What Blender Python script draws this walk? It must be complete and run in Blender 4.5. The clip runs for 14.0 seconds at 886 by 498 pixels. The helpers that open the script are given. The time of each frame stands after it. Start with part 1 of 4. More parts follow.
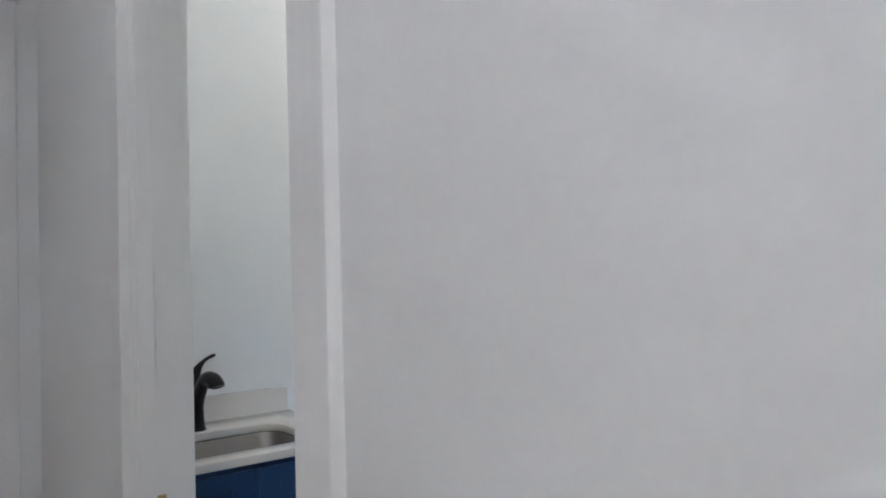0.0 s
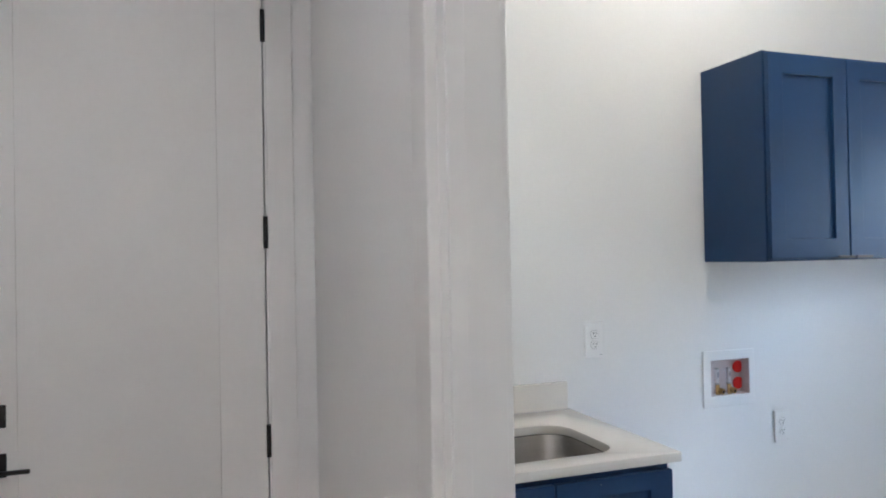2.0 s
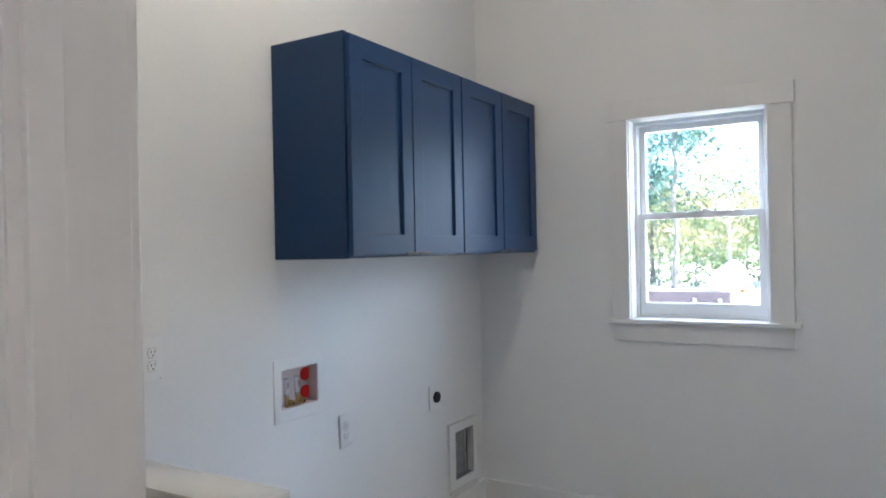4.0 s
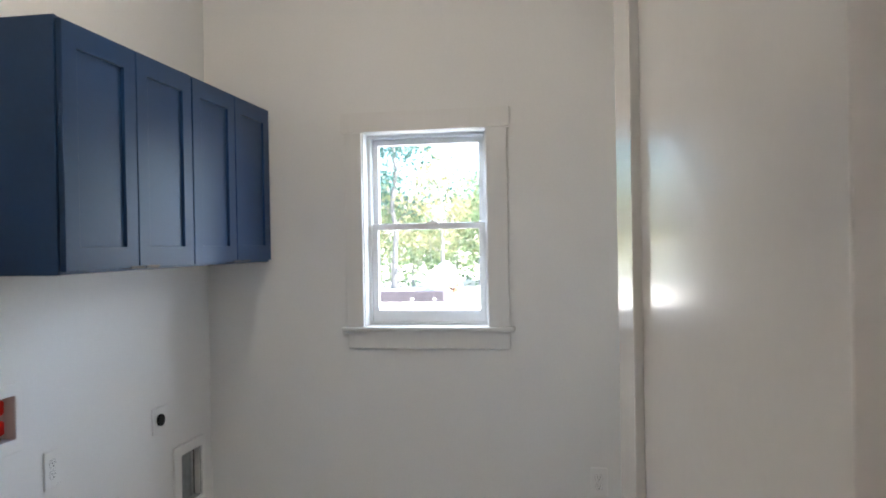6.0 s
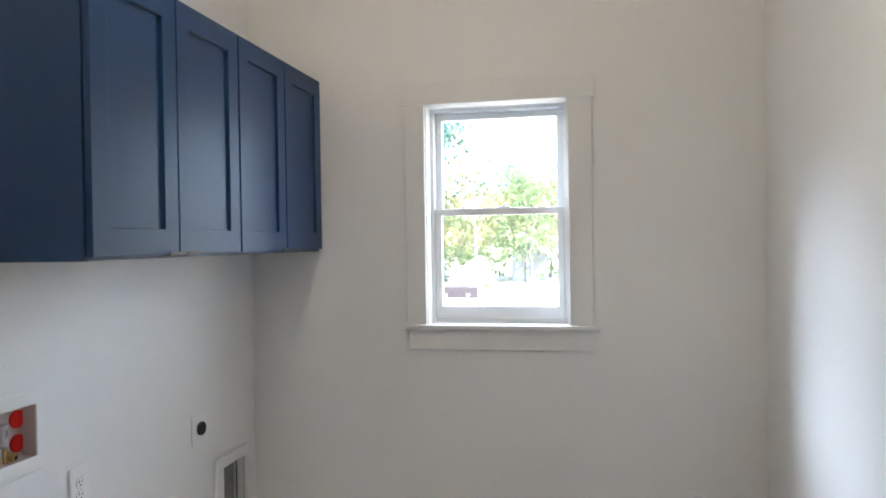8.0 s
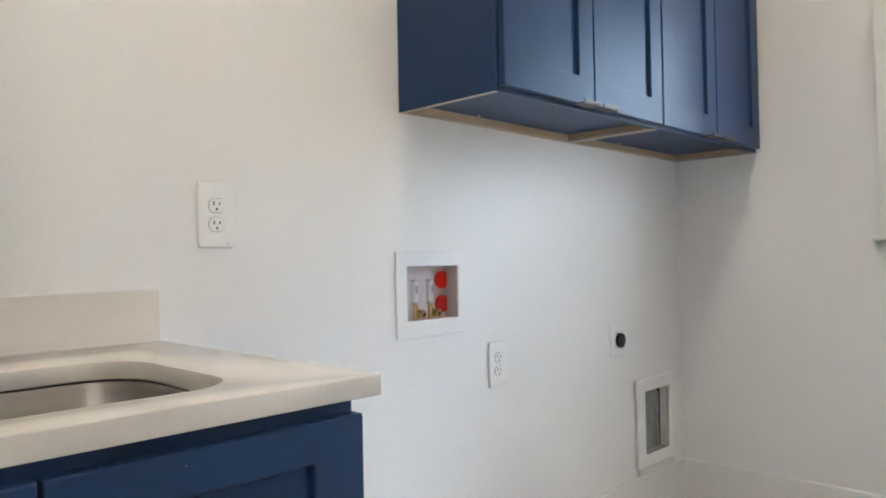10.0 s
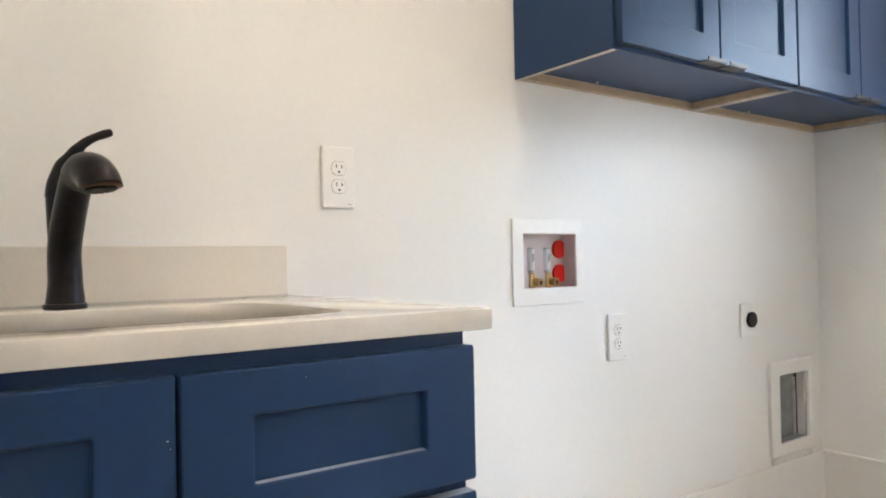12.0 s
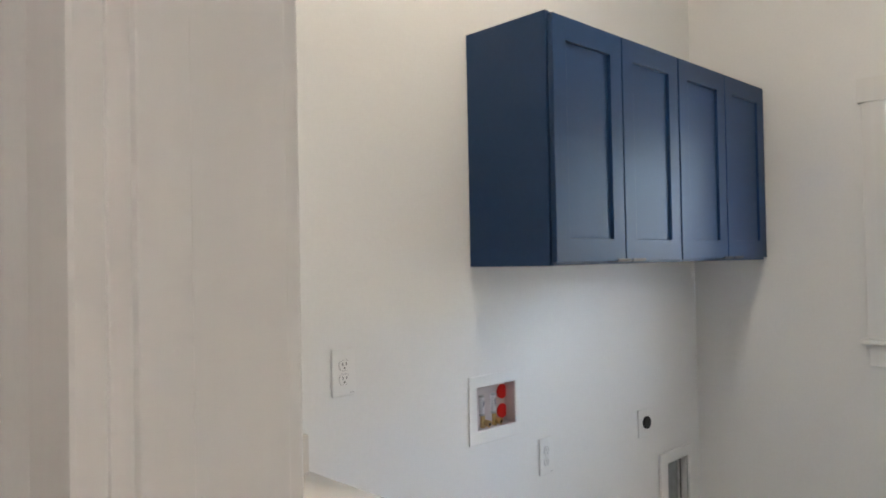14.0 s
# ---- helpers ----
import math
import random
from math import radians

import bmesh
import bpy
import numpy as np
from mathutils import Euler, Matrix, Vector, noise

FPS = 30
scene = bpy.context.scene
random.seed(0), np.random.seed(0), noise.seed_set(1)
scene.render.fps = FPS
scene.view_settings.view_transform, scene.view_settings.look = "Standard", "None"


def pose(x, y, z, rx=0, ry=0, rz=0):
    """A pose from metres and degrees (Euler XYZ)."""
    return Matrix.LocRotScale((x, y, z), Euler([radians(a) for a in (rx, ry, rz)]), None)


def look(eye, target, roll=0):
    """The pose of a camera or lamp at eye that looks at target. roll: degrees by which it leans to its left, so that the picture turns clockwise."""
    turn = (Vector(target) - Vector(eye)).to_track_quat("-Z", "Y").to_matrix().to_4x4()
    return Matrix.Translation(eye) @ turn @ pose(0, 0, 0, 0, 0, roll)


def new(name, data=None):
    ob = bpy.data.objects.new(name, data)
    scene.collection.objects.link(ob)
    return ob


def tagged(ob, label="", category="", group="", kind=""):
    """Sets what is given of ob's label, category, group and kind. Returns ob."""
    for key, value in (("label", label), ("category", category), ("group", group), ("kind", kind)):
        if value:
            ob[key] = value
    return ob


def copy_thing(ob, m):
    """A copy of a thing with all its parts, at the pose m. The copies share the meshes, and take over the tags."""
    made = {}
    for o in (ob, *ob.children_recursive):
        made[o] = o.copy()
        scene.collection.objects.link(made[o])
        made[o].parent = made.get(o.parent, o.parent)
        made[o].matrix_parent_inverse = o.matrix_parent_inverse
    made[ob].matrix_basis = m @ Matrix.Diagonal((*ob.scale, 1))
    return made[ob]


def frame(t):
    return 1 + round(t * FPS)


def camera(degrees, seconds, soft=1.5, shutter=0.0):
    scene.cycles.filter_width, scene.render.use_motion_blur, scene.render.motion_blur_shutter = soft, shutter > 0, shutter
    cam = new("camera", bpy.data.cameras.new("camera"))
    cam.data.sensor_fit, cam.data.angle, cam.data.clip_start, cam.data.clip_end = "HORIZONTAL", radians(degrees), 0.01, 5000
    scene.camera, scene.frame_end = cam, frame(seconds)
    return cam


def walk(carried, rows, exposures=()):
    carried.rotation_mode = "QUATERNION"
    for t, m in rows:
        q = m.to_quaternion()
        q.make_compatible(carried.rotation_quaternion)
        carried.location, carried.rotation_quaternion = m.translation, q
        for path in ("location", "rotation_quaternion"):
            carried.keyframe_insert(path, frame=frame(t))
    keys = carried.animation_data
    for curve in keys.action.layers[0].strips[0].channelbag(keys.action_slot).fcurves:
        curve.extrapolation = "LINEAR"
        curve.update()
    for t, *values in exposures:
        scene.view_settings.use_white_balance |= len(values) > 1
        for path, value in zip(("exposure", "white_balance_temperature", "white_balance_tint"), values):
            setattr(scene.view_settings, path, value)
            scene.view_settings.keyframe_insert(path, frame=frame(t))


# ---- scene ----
cam = camera(63.4, 14.0, soft=1.9)
PATH = [
    (0, (-0.063, -0.2, 1.486), (1.138, 1.398, 1.545), -1.6),
    (0.5, (-0.129, -0.117, 1.492), (0.913, 1.59, 1.548), -1.6),
    (1, (-0.133, 0.02, 1.515), (0.744, 1.818, 1.548), -1.2),
    (1.5, (-0.086, 0.158, 1.512), (0.65, 2.017, 1.532), -1.2),
    (2, (-0.078, 0.3, 1.484), (0.591, 2.185, 1.505), -1.1),
    (2.5, (-0.12, 0.419, 1.481), (0.706, 2.24, 1.503), -1.1),
    (3, (-0.089, 0.536, 1.469), (1.042, 2.185, 1.477), -1.0),
    (3.5, (-0.036, 0.69, 1.469), (1.414, 2.068, 1.468), -1.2),
    (4, (-0.001, 0.83, 1.467), (1.71, 1.865, 1.468), -1.2),
    (4.2, (0.01, 0.848, 1.475), (1.795, 1.75, 1.47), -1.2),
    (6.5, (-0.008, 0.933, 1.513), (1.969, 1.236, 1.5), -1.0),
    (7, (0.144, 1.006, 1.512), (2.121, 1.308, 1.4955), -1.0),
    (7.2, (0.192, 1.029, 1.512), (2.169, 1.331, 1.494), -1.0),
    (9.3, (0.573, 1.289, 1.249), (2.280, 2.334, 1.260), -1.1),
    (9.5, (0.588, 1.285, 1.193), (2.198, 2.472, 1.215), -1.2),
    (10, (0.627, 1.297, 1.061), (2.059, 2.693, 1.09), -1.1),
    (10.5, (0.649, 1.322, 0.933), (1.961, 2.831, 0.964), -1.0),
    (11, (0.651, 1.32, 0.834), (1.881, 2.897, 0.863), -1.0),
    (11.5, (0.641, 1.308, 0.859), (1.823, 2.921, 0.891), -1.1),
    (12, (0.632, 1.282, 0.976), (1.807, 2.9, 1.011), -1.1),
    (12.5, (0.571, 1.236, 1.127), (1.788, 2.824, 1.162), -0.9),
    (13, (0.452, 1.157, 1.281), (1.741, 2.687, 1.316), -0.95),
    (13.5, (0.299, 1.1, 1.399), (1.666, 2.56, 1.426), -0.8),
    (14, (0.182, 1.027, 1.465), (1.566, 2.47, 1.497), -1.1),
]
EXPOSURES = [
    (0.0, 3.36, 5010, 7),
    (0.5, 3.45, 5080, 7),
    (1.5, 3.68, 5200, 8),
    (3.0, 3.88, 5260, 10),
    (3.5, 3.59, 5310, 10),
    (4.2, 3.34, 5380, 10),
    (6.5, 3.37, 5760, 10),
    (7.0, 3.43, 5700, 10),
    (9.5, 3.53, 6060, 10),
    (10.1, 4.08, 5870, 10),
    (10.5, 4.12, 5840, 10),
    (11.0, 4.42, 6180, 11),
    (12.0, 4.38, 6240, 11),
    (12.6, 4.14, 6120, 10),
    (13.2, 4.07, 5850, 10),
    (14.0, 3.62, 5890, 10),
]
walk(cam, [(t, look(eye, target, roll)) for t, eye, target, roll in PATH], EXPOSURES)

# ---- world, sun, lamps ----
world = bpy.data.worlds.new("world")
scene.world = world
world.use_nodes = True
sky = world.node_tree.nodes.new("ShaderNodeTexSky")
sky.sky_type, sky.sun_disc = "NISHITA", False
sky.sun_elevation, sky.sun_rotation = radians(44), radians(194)
background = world.node_tree.nodes["Background"]
background.inputs["Strength"].default_value = 0.12
world.node_tree.links.new(sky.outputs["Color"], background.inputs["Color"])


def lamp(name, kind, energy, colour, m, **more):
    data = bpy.data.lights.new(name, kind)
    data.energy, data.color = energy, colour
    if kind == "SUN":
        data.angle = radians(0.5)
    if kind == "AREA":
        data.shape, data.size = "DISK", more["size"]
    if kind == "POINT":
        data.shadow_soft_size = more["size"]
    ob = new(name, data)
    ob.matrix_world = m
    return ob


# The sun stands in the south-south-west, so that none of it comes straight in at the east window.
lamp("sun", "SUN", 5.0, (1.0, 0.94, 0.86), look((10 * math.sin(radians(194)), 10 * math.cos(radians(194)), 9.66), (0, 0, 0)))
lamp("laundry_ceiling_lamp", "POINT", 1.6, (1.0, 0.82, 0.60), pose(1.74, 1.78, 2.91), size=0.10)
# Two unseen lamps, added to brighten the hall.
for hall_y, watts in ((-0.7, 1.66), (1.35, 0.33)):
    lamp("hall_fill_lamp", "AREA", watts * 1.15, (1.0, 0.85, 0.72), look((-0.5, hall_y, 3.01), (-0.5, hall_y, 0)), size=0.16)


# Added area lamps boost the sky's light, outside and above what the window shows.
lamp("sky_fill", "AREA", 280, (0.87, 0.94, 1.0), look((10.5, -0.6, 7.2), (3.4, 1.53, 1.6)), size=4.6)
lamp("sky_fill_low", "AREA", 410, (0.90, 0.955, 1.0), look((8.6, -7.6, 5.4), (3.4, 1.53, 1.6)), size=12)
lamp("sky_fill_north", "AREA", 470, (0.84, 0.92, 1.0), look((9.4, 9.2, 6.6), (3.4, 1.53, 1.6)), size=6)


# ---- materials ----
def material(name, colour, rough=0.5, metal=0.0, vary=0.06, grain=40.0, patch=2.5, bump=0.0, bump_scale=300.0, random_tint=0.0, spec=0.5, coat=0.0, stretch=None):
    """Base colour with fine grain and broad patches, roughness that follows the patches, and fine relief."""
    m = bpy.data.materials.new(name)
    m.use_nodes = True
    nodes, links = m.node_tree.nodes, m.node_tree.links
    b = nodes["Principled BSDF"]
    b.inputs["Metallic"].default_value = metal
    b.inputs["Specular IOR Level"].default_value = spec
    b.inputs["Coat Weight"].default_value, b.inputs["Coat Roughness"].default_value = coat, 0.08
    coord = nodes.new("ShaderNodeTexCoord")
    source = coord.outputs["Object"]
    if stretch:
        mp = nodes.new("ShaderNodeMapping")
        mp.inputs["Scale"].default_value = stretch
        links.new(source, mp.inputs["Vector"])
        source = mp.outputs["Vector"]

    def tex(scale, detail=4.0):
        n = nodes.new("ShaderNodeTexNoise")
        n.inputs["Scale"].default_value, n.inputs["Detail"].default_value = scale, detail
        links.new(source, n.inputs["Vector"])
        return n.outputs["Fac"]

    def math_node(op, a, c):
        n = nodes.new("ShaderNodeMath")
        n.operation = op
        for slot, value in zip(n.inputs, (a, c)):
            if isinstance(value, (int, float)):
                slot.default_value = value
            else:
                links.new(value, slot)
        return n.outputs[0]

    fine, broad = tex(grain), tex(patch, 3.0)
    mixed = math_node("ADD", math_node("MULTIPLY", fine, 0.45), math_node("MULTIPLY", broad, 0.55))
    if random_tint:
        info = nodes.new("ShaderNodeObjectInfo")
        mixed = math_node("ADD", mixed, math_node("MULTIPLY", math_node("SUBTRACT", info.outputs["Random"], 0.5), random_tint))
    ramp = nodes.new("ShaderNodeValToRGB")
    low = [max(0.0, c * (1 - 2.2 * vary)) for c in colour]
    high = [min(1.0, c * (1 + 1.6 * vary)) for c in colour]
    ramp.color_ramp.elements[0].position, ramp.color_ramp.elements[1].position = 0.25, 0.75
    ramp.color_ramp.elements[0].color, ramp.color_ramp.elements[1].color = (*low, 1), (*high, 1)
    links.new(mixed, ramp.inputs["Fac"])
    links.new(ramp.outputs["Color"], b.inputs["Base Color"])
    links.new(math_node("ADD", math_node("MULTIPLY", math_node("SUBTRACT", broad, 0.5), 0.05 * (1 - metal)), rough), b.inputs["Roughness"])
    if bump:
        relief = nodes.new("ShaderNodeBump")
        relief.inputs["Strength"].default_value, relief.inputs["Distance"].default_value = bump, 0.002
        links.new(tex(bump_scale, 2.0), relief.inputs["Height"])
        links.new(relief.outputs["Normal"], b.inputs["Normal"])
    return m


WALL = material("wall_paint", (0.84, 0.835, 0.82), 0.56, spec=0.35, vary=0.016, grain=90, patch=1.3, bump=0.05, bump_scale=260)
CEILING = material("ceiling_paint", (0.82, 0.81, 0.79), 0.8, vary=0.012, bump=0.15, bump_scale=200)
TRIM = material("trim_paint", (0.81, 0.80, 0.78), 0.46, vary=0.013, grain=70, patch=14, bump=0.05, bump_scale=90, stretch=(1, 1, 0.04))
DOOR = material("door_paint", (0.80, 0.785, 0.755), 0.15, vary=0.012, grain=60, spec=1.0, bump=0.02, bump_scale=70)
SATIN = material("satin_door_paint", (0.80, 0.79, 0.765), 0.5, vary=0.012, grain=60, bump=0.04, bump_scale=60)
BLUE = material("cabinet_blue_paint", (0.0118, 0.0425, 0.119), 0.42, vary=0.06, grain=70, patch=3, bump=0.06, bump_scale=150, spec=0.36)
QUARTZ = material("quartz", (0.74, 0.70, 0.635), 0.12, vary=0.03, grain=160, patch=9, spec=0.5)
BIRCH = material("birch_edge", (0.52, 0.39, 0.25), 0.55, vary=0.15, grain=40, patch=6, stretch=(1, 6, 20), bump=0.1, bump_scale=80)
STEEL = material("brushed_steel", (0.31, 0.285, 0.26), 0.38, metal=1.0, vary=0.06, grain=120, stretch=(1, 20, 20), bump=0.06, bump_scale=60)
BRONZE = material("oil_rubbed_bronze", (0.024, 0.021, 0.025), 0.34, metal=0.65, vary=0.25, grain=60, patch=14)
COPPER_EDGE = material("worn_copper_edge", (0.15, 0.07, 0.045), 0.42, metal=0.8, vary=0.2)
PULL = material("dark_pewter", (0.088, 0.080, 0.082), 0.40, metal=0.85, vary=0.25, grain=150, patch=25)
BLACK = material("black_metal", (0.02, 0.019, 0.018), 0.42, metal=0.5, vary=0.2, grain=90)
PLATE = material("white_plastic", (0.85, 0.845, 0.83), 0.28, vary=0.01, grain=30)
BOX_PLASTIC = material("washer_box_plastic", (0.66, 0.58, 0.57), 0.4, vary=0.03)
RAW_EDGE = material("pale_raw_edge", (0.68, 0.60, 0.50), 0.6, vary=0.08, grain=50)
SLOT = material("black_plastic", (0.010, 0.010, 0.011), 0.55, vary=0.1, spec=0.25)
GREY_GAP = material("grey_gap", (0.30, 0.29, 0.30), 0.8, vary=0.1)
EDGE_SHINE = material("pale_blue_highlight", (0.30, 0.34, 0.42), 0.5, vary=0.2, grain=60, patch=20)
INK = material("grey_print", (0.16, 0.18, 0.25), 0.6, vary=0.05)
RED = material("red_plastic_cap", (0.80, 0.018, 0.012), 0.35, vary=0.04)
BRASS = material("brass", (0.62, 0.44, 0.20), 0.33, metal=1.0, vary=0.12, grain=60)
LABEL = material("white_label", (0.75, 0.74, 0.76), 0.5, vary=0.03)
GALV = material("galvanised_sheet", (0.52, 0.52, 0.51), 0.38, metal=0.5, vary=0.12, grain=25, patch=12)
CAULK = material("joint_compound", (0.74, 0.73, 0.71), 0.8, vary=0.06, grain=60)
# Darker than GALV: the recess's shade is put into the metal's colour.
VENT_METAL = material("shaded_vent_metal", (0.31, 0.32, 0.32), 0.5, metal=0.3, vary=0.14, grain=25, patch=12)
VINYL = material("window_vinyl", (0.80, 0.81, 0.82), 0.33, vary=0.012)
GROUT = material("grout", (0.55, 0.53, 0.50), 0.85, vary=0.08)
PLANK = material("hall_plank", (0.36, 0.27, 0.19), 0.42, vary=0.12, grain=18, patch=4, stretch=(14, 1, 1), bump=0.05)
DIRT = material("sandy_soil", (0.62, 0.54, 0.44), 0.95, vary=0.22, grain=3.0, patch=0.22, bump=0.6, bump_scale=9)
BARK = material("bark", (0.15, 0.14, 0.135), 0.9, vary=0.25, grain=12, patch=1.5, bump=0.6, bump_scale=14)
PALE_BARK = material("pale_bark", (0.24, 0.225, 0.21), 0.85, vary=0.18, grain=9, patch=1.2, bump=0.4, bump_scale=14)
TARP = material("white_tarp", (0.45, 0.46, 0.47), 0.6, vary=0.12, bump=0.3, bump_scale=6)
TIMBER = material("weathered_timber", (0.055, 0.042, 0.048), 0.8, vary=0.2, grain=8)
SCRAP = material("raw_scrap_wood", (0.30, 0.17, 0.09), 0.8, vary=0.25, grain=9)
SIDING = material("shed_siding", (0.24, 0.25, 0.29), 0.7, vary=0.08)
ROOF = material("shed_roof", (0.55, 0.55, 0.55), 0.7, vary=0.1)


def leaves_material(name, colour):
    m = material(name, colour, 0.55, vary=0.3, grain=3, patch=0.6)
    nodes, links = m.node_tree.nodes, m.node_tree.links
    b = nodes["Principled BSDF"]
    b.inputs["Transmission Weight"].default_value = 0.0
    clear = nodes.new("ShaderNodeBsdfTranslucent")
    clear.inputs["Color"].default_value = (*[min(1, c * 1.6) for c in colour], 1)
    blend = nodes.new("ShaderNodeMixShader")
    blend.inputs[0].default_value = 0.55
    links.new(b.outputs[0], blend.inputs[1])
    links.new(clear.outputs[0], blend.inputs[2])
    links.new(blend.outputs[0], nodes["Material Output"].inputs["Surface"])
    return m


LEAF_GREEN = leaves_material("green_leaves", (0.155, 0.20, 0.10))
LEAF_GOLD = leaves_material("golden_leaves", (0.26, 0.235, 0.125))
LEAF_DARK = leaves_material("dark_green_leaves", (0.055, 0.108, 0.09))


def glass_material():
    m = bpy.data.materials.new("window_glass")
    m.use_nodes = True
    nodes, links = m.node_tree.nodes, m.node_tree.links
    nodes.remove(nodes["Principled BSDF"])
    clear, shine, blend, fres = nodes.new("ShaderNodeBsdfTransparent"), nodes.new("ShaderNodeBsdfGlossy"), nodes.new("ShaderNodeMixShader"), nodes.new("ShaderNodeFresnel")
    clear.inputs["Color"].default_value = (0.95, 0.97, 0.96, 1)
    shine.inputs["Roughness"].default_value = 0.02
    fres.inputs["IOR"].default_value = 1.35
    links.new(fres.outputs[0], blend.inputs[0])
    links.new(clear.outputs[0], blend.inputs[1])
    links.new(shine.outputs[0], blend.inputs[2])
    links.new(blend.outputs[0], nodes["Material Output"].inputs["Surface"])
    return m


GLASS = glass_material()


def tile_material():
    """Encaustic tile: off-white body with a dark folded lattice, petals and a corner ring."""
    m = material("encaustic_tile", (0.72, 0.69, 0.65), 0.5, vary=0.05, grain=60, patch=6, random_tint=0.2)
    nodes, links = m.node_tree.nodes, m.node_tree.links
    b = nodes["Principled BSDF"]
    coord, split = nodes.new("ShaderNodeTexCoord"), nodes.new("ShaderNodeSeparateXYZ")
    links.new(coord.outputs["Object"], split.inputs[0])

    def op(kind, *args):
        n = nodes.new("ShaderNodeMath")
        n.operation = kind
        for slot, value in zip(n.inputs, args):
            if isinstance(value, (int, float)):
                slot.default_value = value
            else:
                links.new(value, slot)
        return n.outputs[0]

    def band(value, centre, half):
        return op("LESS_THAN", op("ABSOLUTE", op("SUBTRACT", value, centre)), half)

    u, v = (op("MULTIPLY", op("ABSOLUTE", split.outputs[i]), 1 / 0.2032) for i in (0, 1))
    hi, lo = op("MAXIMUM", u, v), op("MINIMUM", u, v)
    radius = op("SQRT", op("ADD", op("MULTIPLY", u, u), op("MULTIPLY", v, v)))
    uc, vc = op("SUBTRACT", 0.5, u), op("SUBTRACT", 0.5, v)
    corner = op("SQRT", op("ADD", op("MULTIPLY", uc, uc), op("MULTIPLY", vc, vc)))
    marks = [
        band(op("ADD", hi, op("MULTIPLY", lo, 0.55)), 0.33, 0.016),
        band(op("ADD", hi, op("MULTIPLY", lo, 0.55)), 0.40, 0.012),
        band(corner, 0.22, 0.016),
        op("LESS_THAN", corner, 0.07),
        op("MULTIPLY", band(radius, 0.17, 0.06), op("LESS_THAN", op("SUBTRACT", hi, lo), 0.035)),
        op("MULTIPLY", op("LESS_THAN", radius, 0.21), op("LESS_THAN", lo, 0.022)),
        op("MULTIPLY", band(hi, 0.46, 0.012), op("LESS_THAN", lo, 0.22)),
    ]
    total = marks[0]
    for mark in marks[1:]:
        total = op("MAXIMUM", total, mark)
    worn = nodes.new("ShaderNodeTexNoise")
    worn.inputs["Scale"].default_value = 70
    links.new(coord.outputs["Object"], worn.inputs["Vector"])
    total = op("MULTIPLY", total, op("ADD", 0.72, op("MULTIPLY", worn.outputs["Fac"], 0.4)))
    mix = nodes.new("ShaderNodeMixRGB")
    mix.inputs["Color2"].default_value = (0.07, 0.065, 0.065, 1)
    links.new(total, mix.inputs["Fac"])
    links.new(b.inputs["Base Color"].links[0].from_socket, mix.inputs["Color1"])
    links.new(mix.outputs[0], b.inputs["Base Color"])
    return m


TILE = tile_material()


# ---- building helpers ----
def link_mesh(name, bm, mat, smooth=0.0):
    bmesh.ops.recalc_face_normals(bm, faces=bm.faces)
    data = bpy.data.meshes.new(name)
    bm.to_mesh(data)
    bm.free()
    data.materials.append(mat)
    if smooth:
        data.shade_smooth()
        data.set_sharp_from_angle(angle=radians(smooth))
    return new(name, data)


def root_of(ob):
    while ob.parent:
        ob = ob.parent
    return ob


def part(name, bm, mat, parent, label="", smooth=0.0, local=False):
    """Links a bmesh as one mesh under a thing or a part. Its points are world places unless local."""
    if not local:
        bm.transform(root_of(parent).matrix_basis.inverted())
    ob = link_mesh(name, bm, mat, smooth)
    ob.parent = parent
    return tagged(ob, label) if label else ob


def thing(name, origin, label, category, group="", turn=0.0):
    ob = new(name)
    ob.empty_display_size = 0.05
    ob.matrix_basis = pose(*origin, 0, 0, turn)
    return tagged(ob, label, category, group)


def structure(name, bm, mat, label, category, smooth=0.0):
    return tagged(link_mesh(name, bm, mat, smooth), label, category, "", "structure")


def box(x0, x1, y0, y1, z0, z1, bevel=0.0, into=None, segments=2):
    bm = bmesh.new()
    bmesh.ops.create_cube(bm, size=1)
    bmesh.ops.scale(bm, vec=(x1 - x0, y1 - y0, z1 - z0), verts=bm.verts)
    bmesh.ops.translate(bm, vec=((x0 + x1) / 2, (y0 + y1) / 2, (z0 + z1) / 2), verts=bm.verts)
    if bevel:
        bmesh.ops.bevel(bm, geom=bm.edges[:], offset=bevel, segments=segments, affect="EDGES", profile=0.5)
    return joined(into, bm) if into else bm


def joined(into, bm):
    data = bpy.data.meshes.new("joined")
    bm.to_mesh(data)
    bm.free()
    into.from_mesh(data)
    bpy.data.meshes.remove(data)
    return into


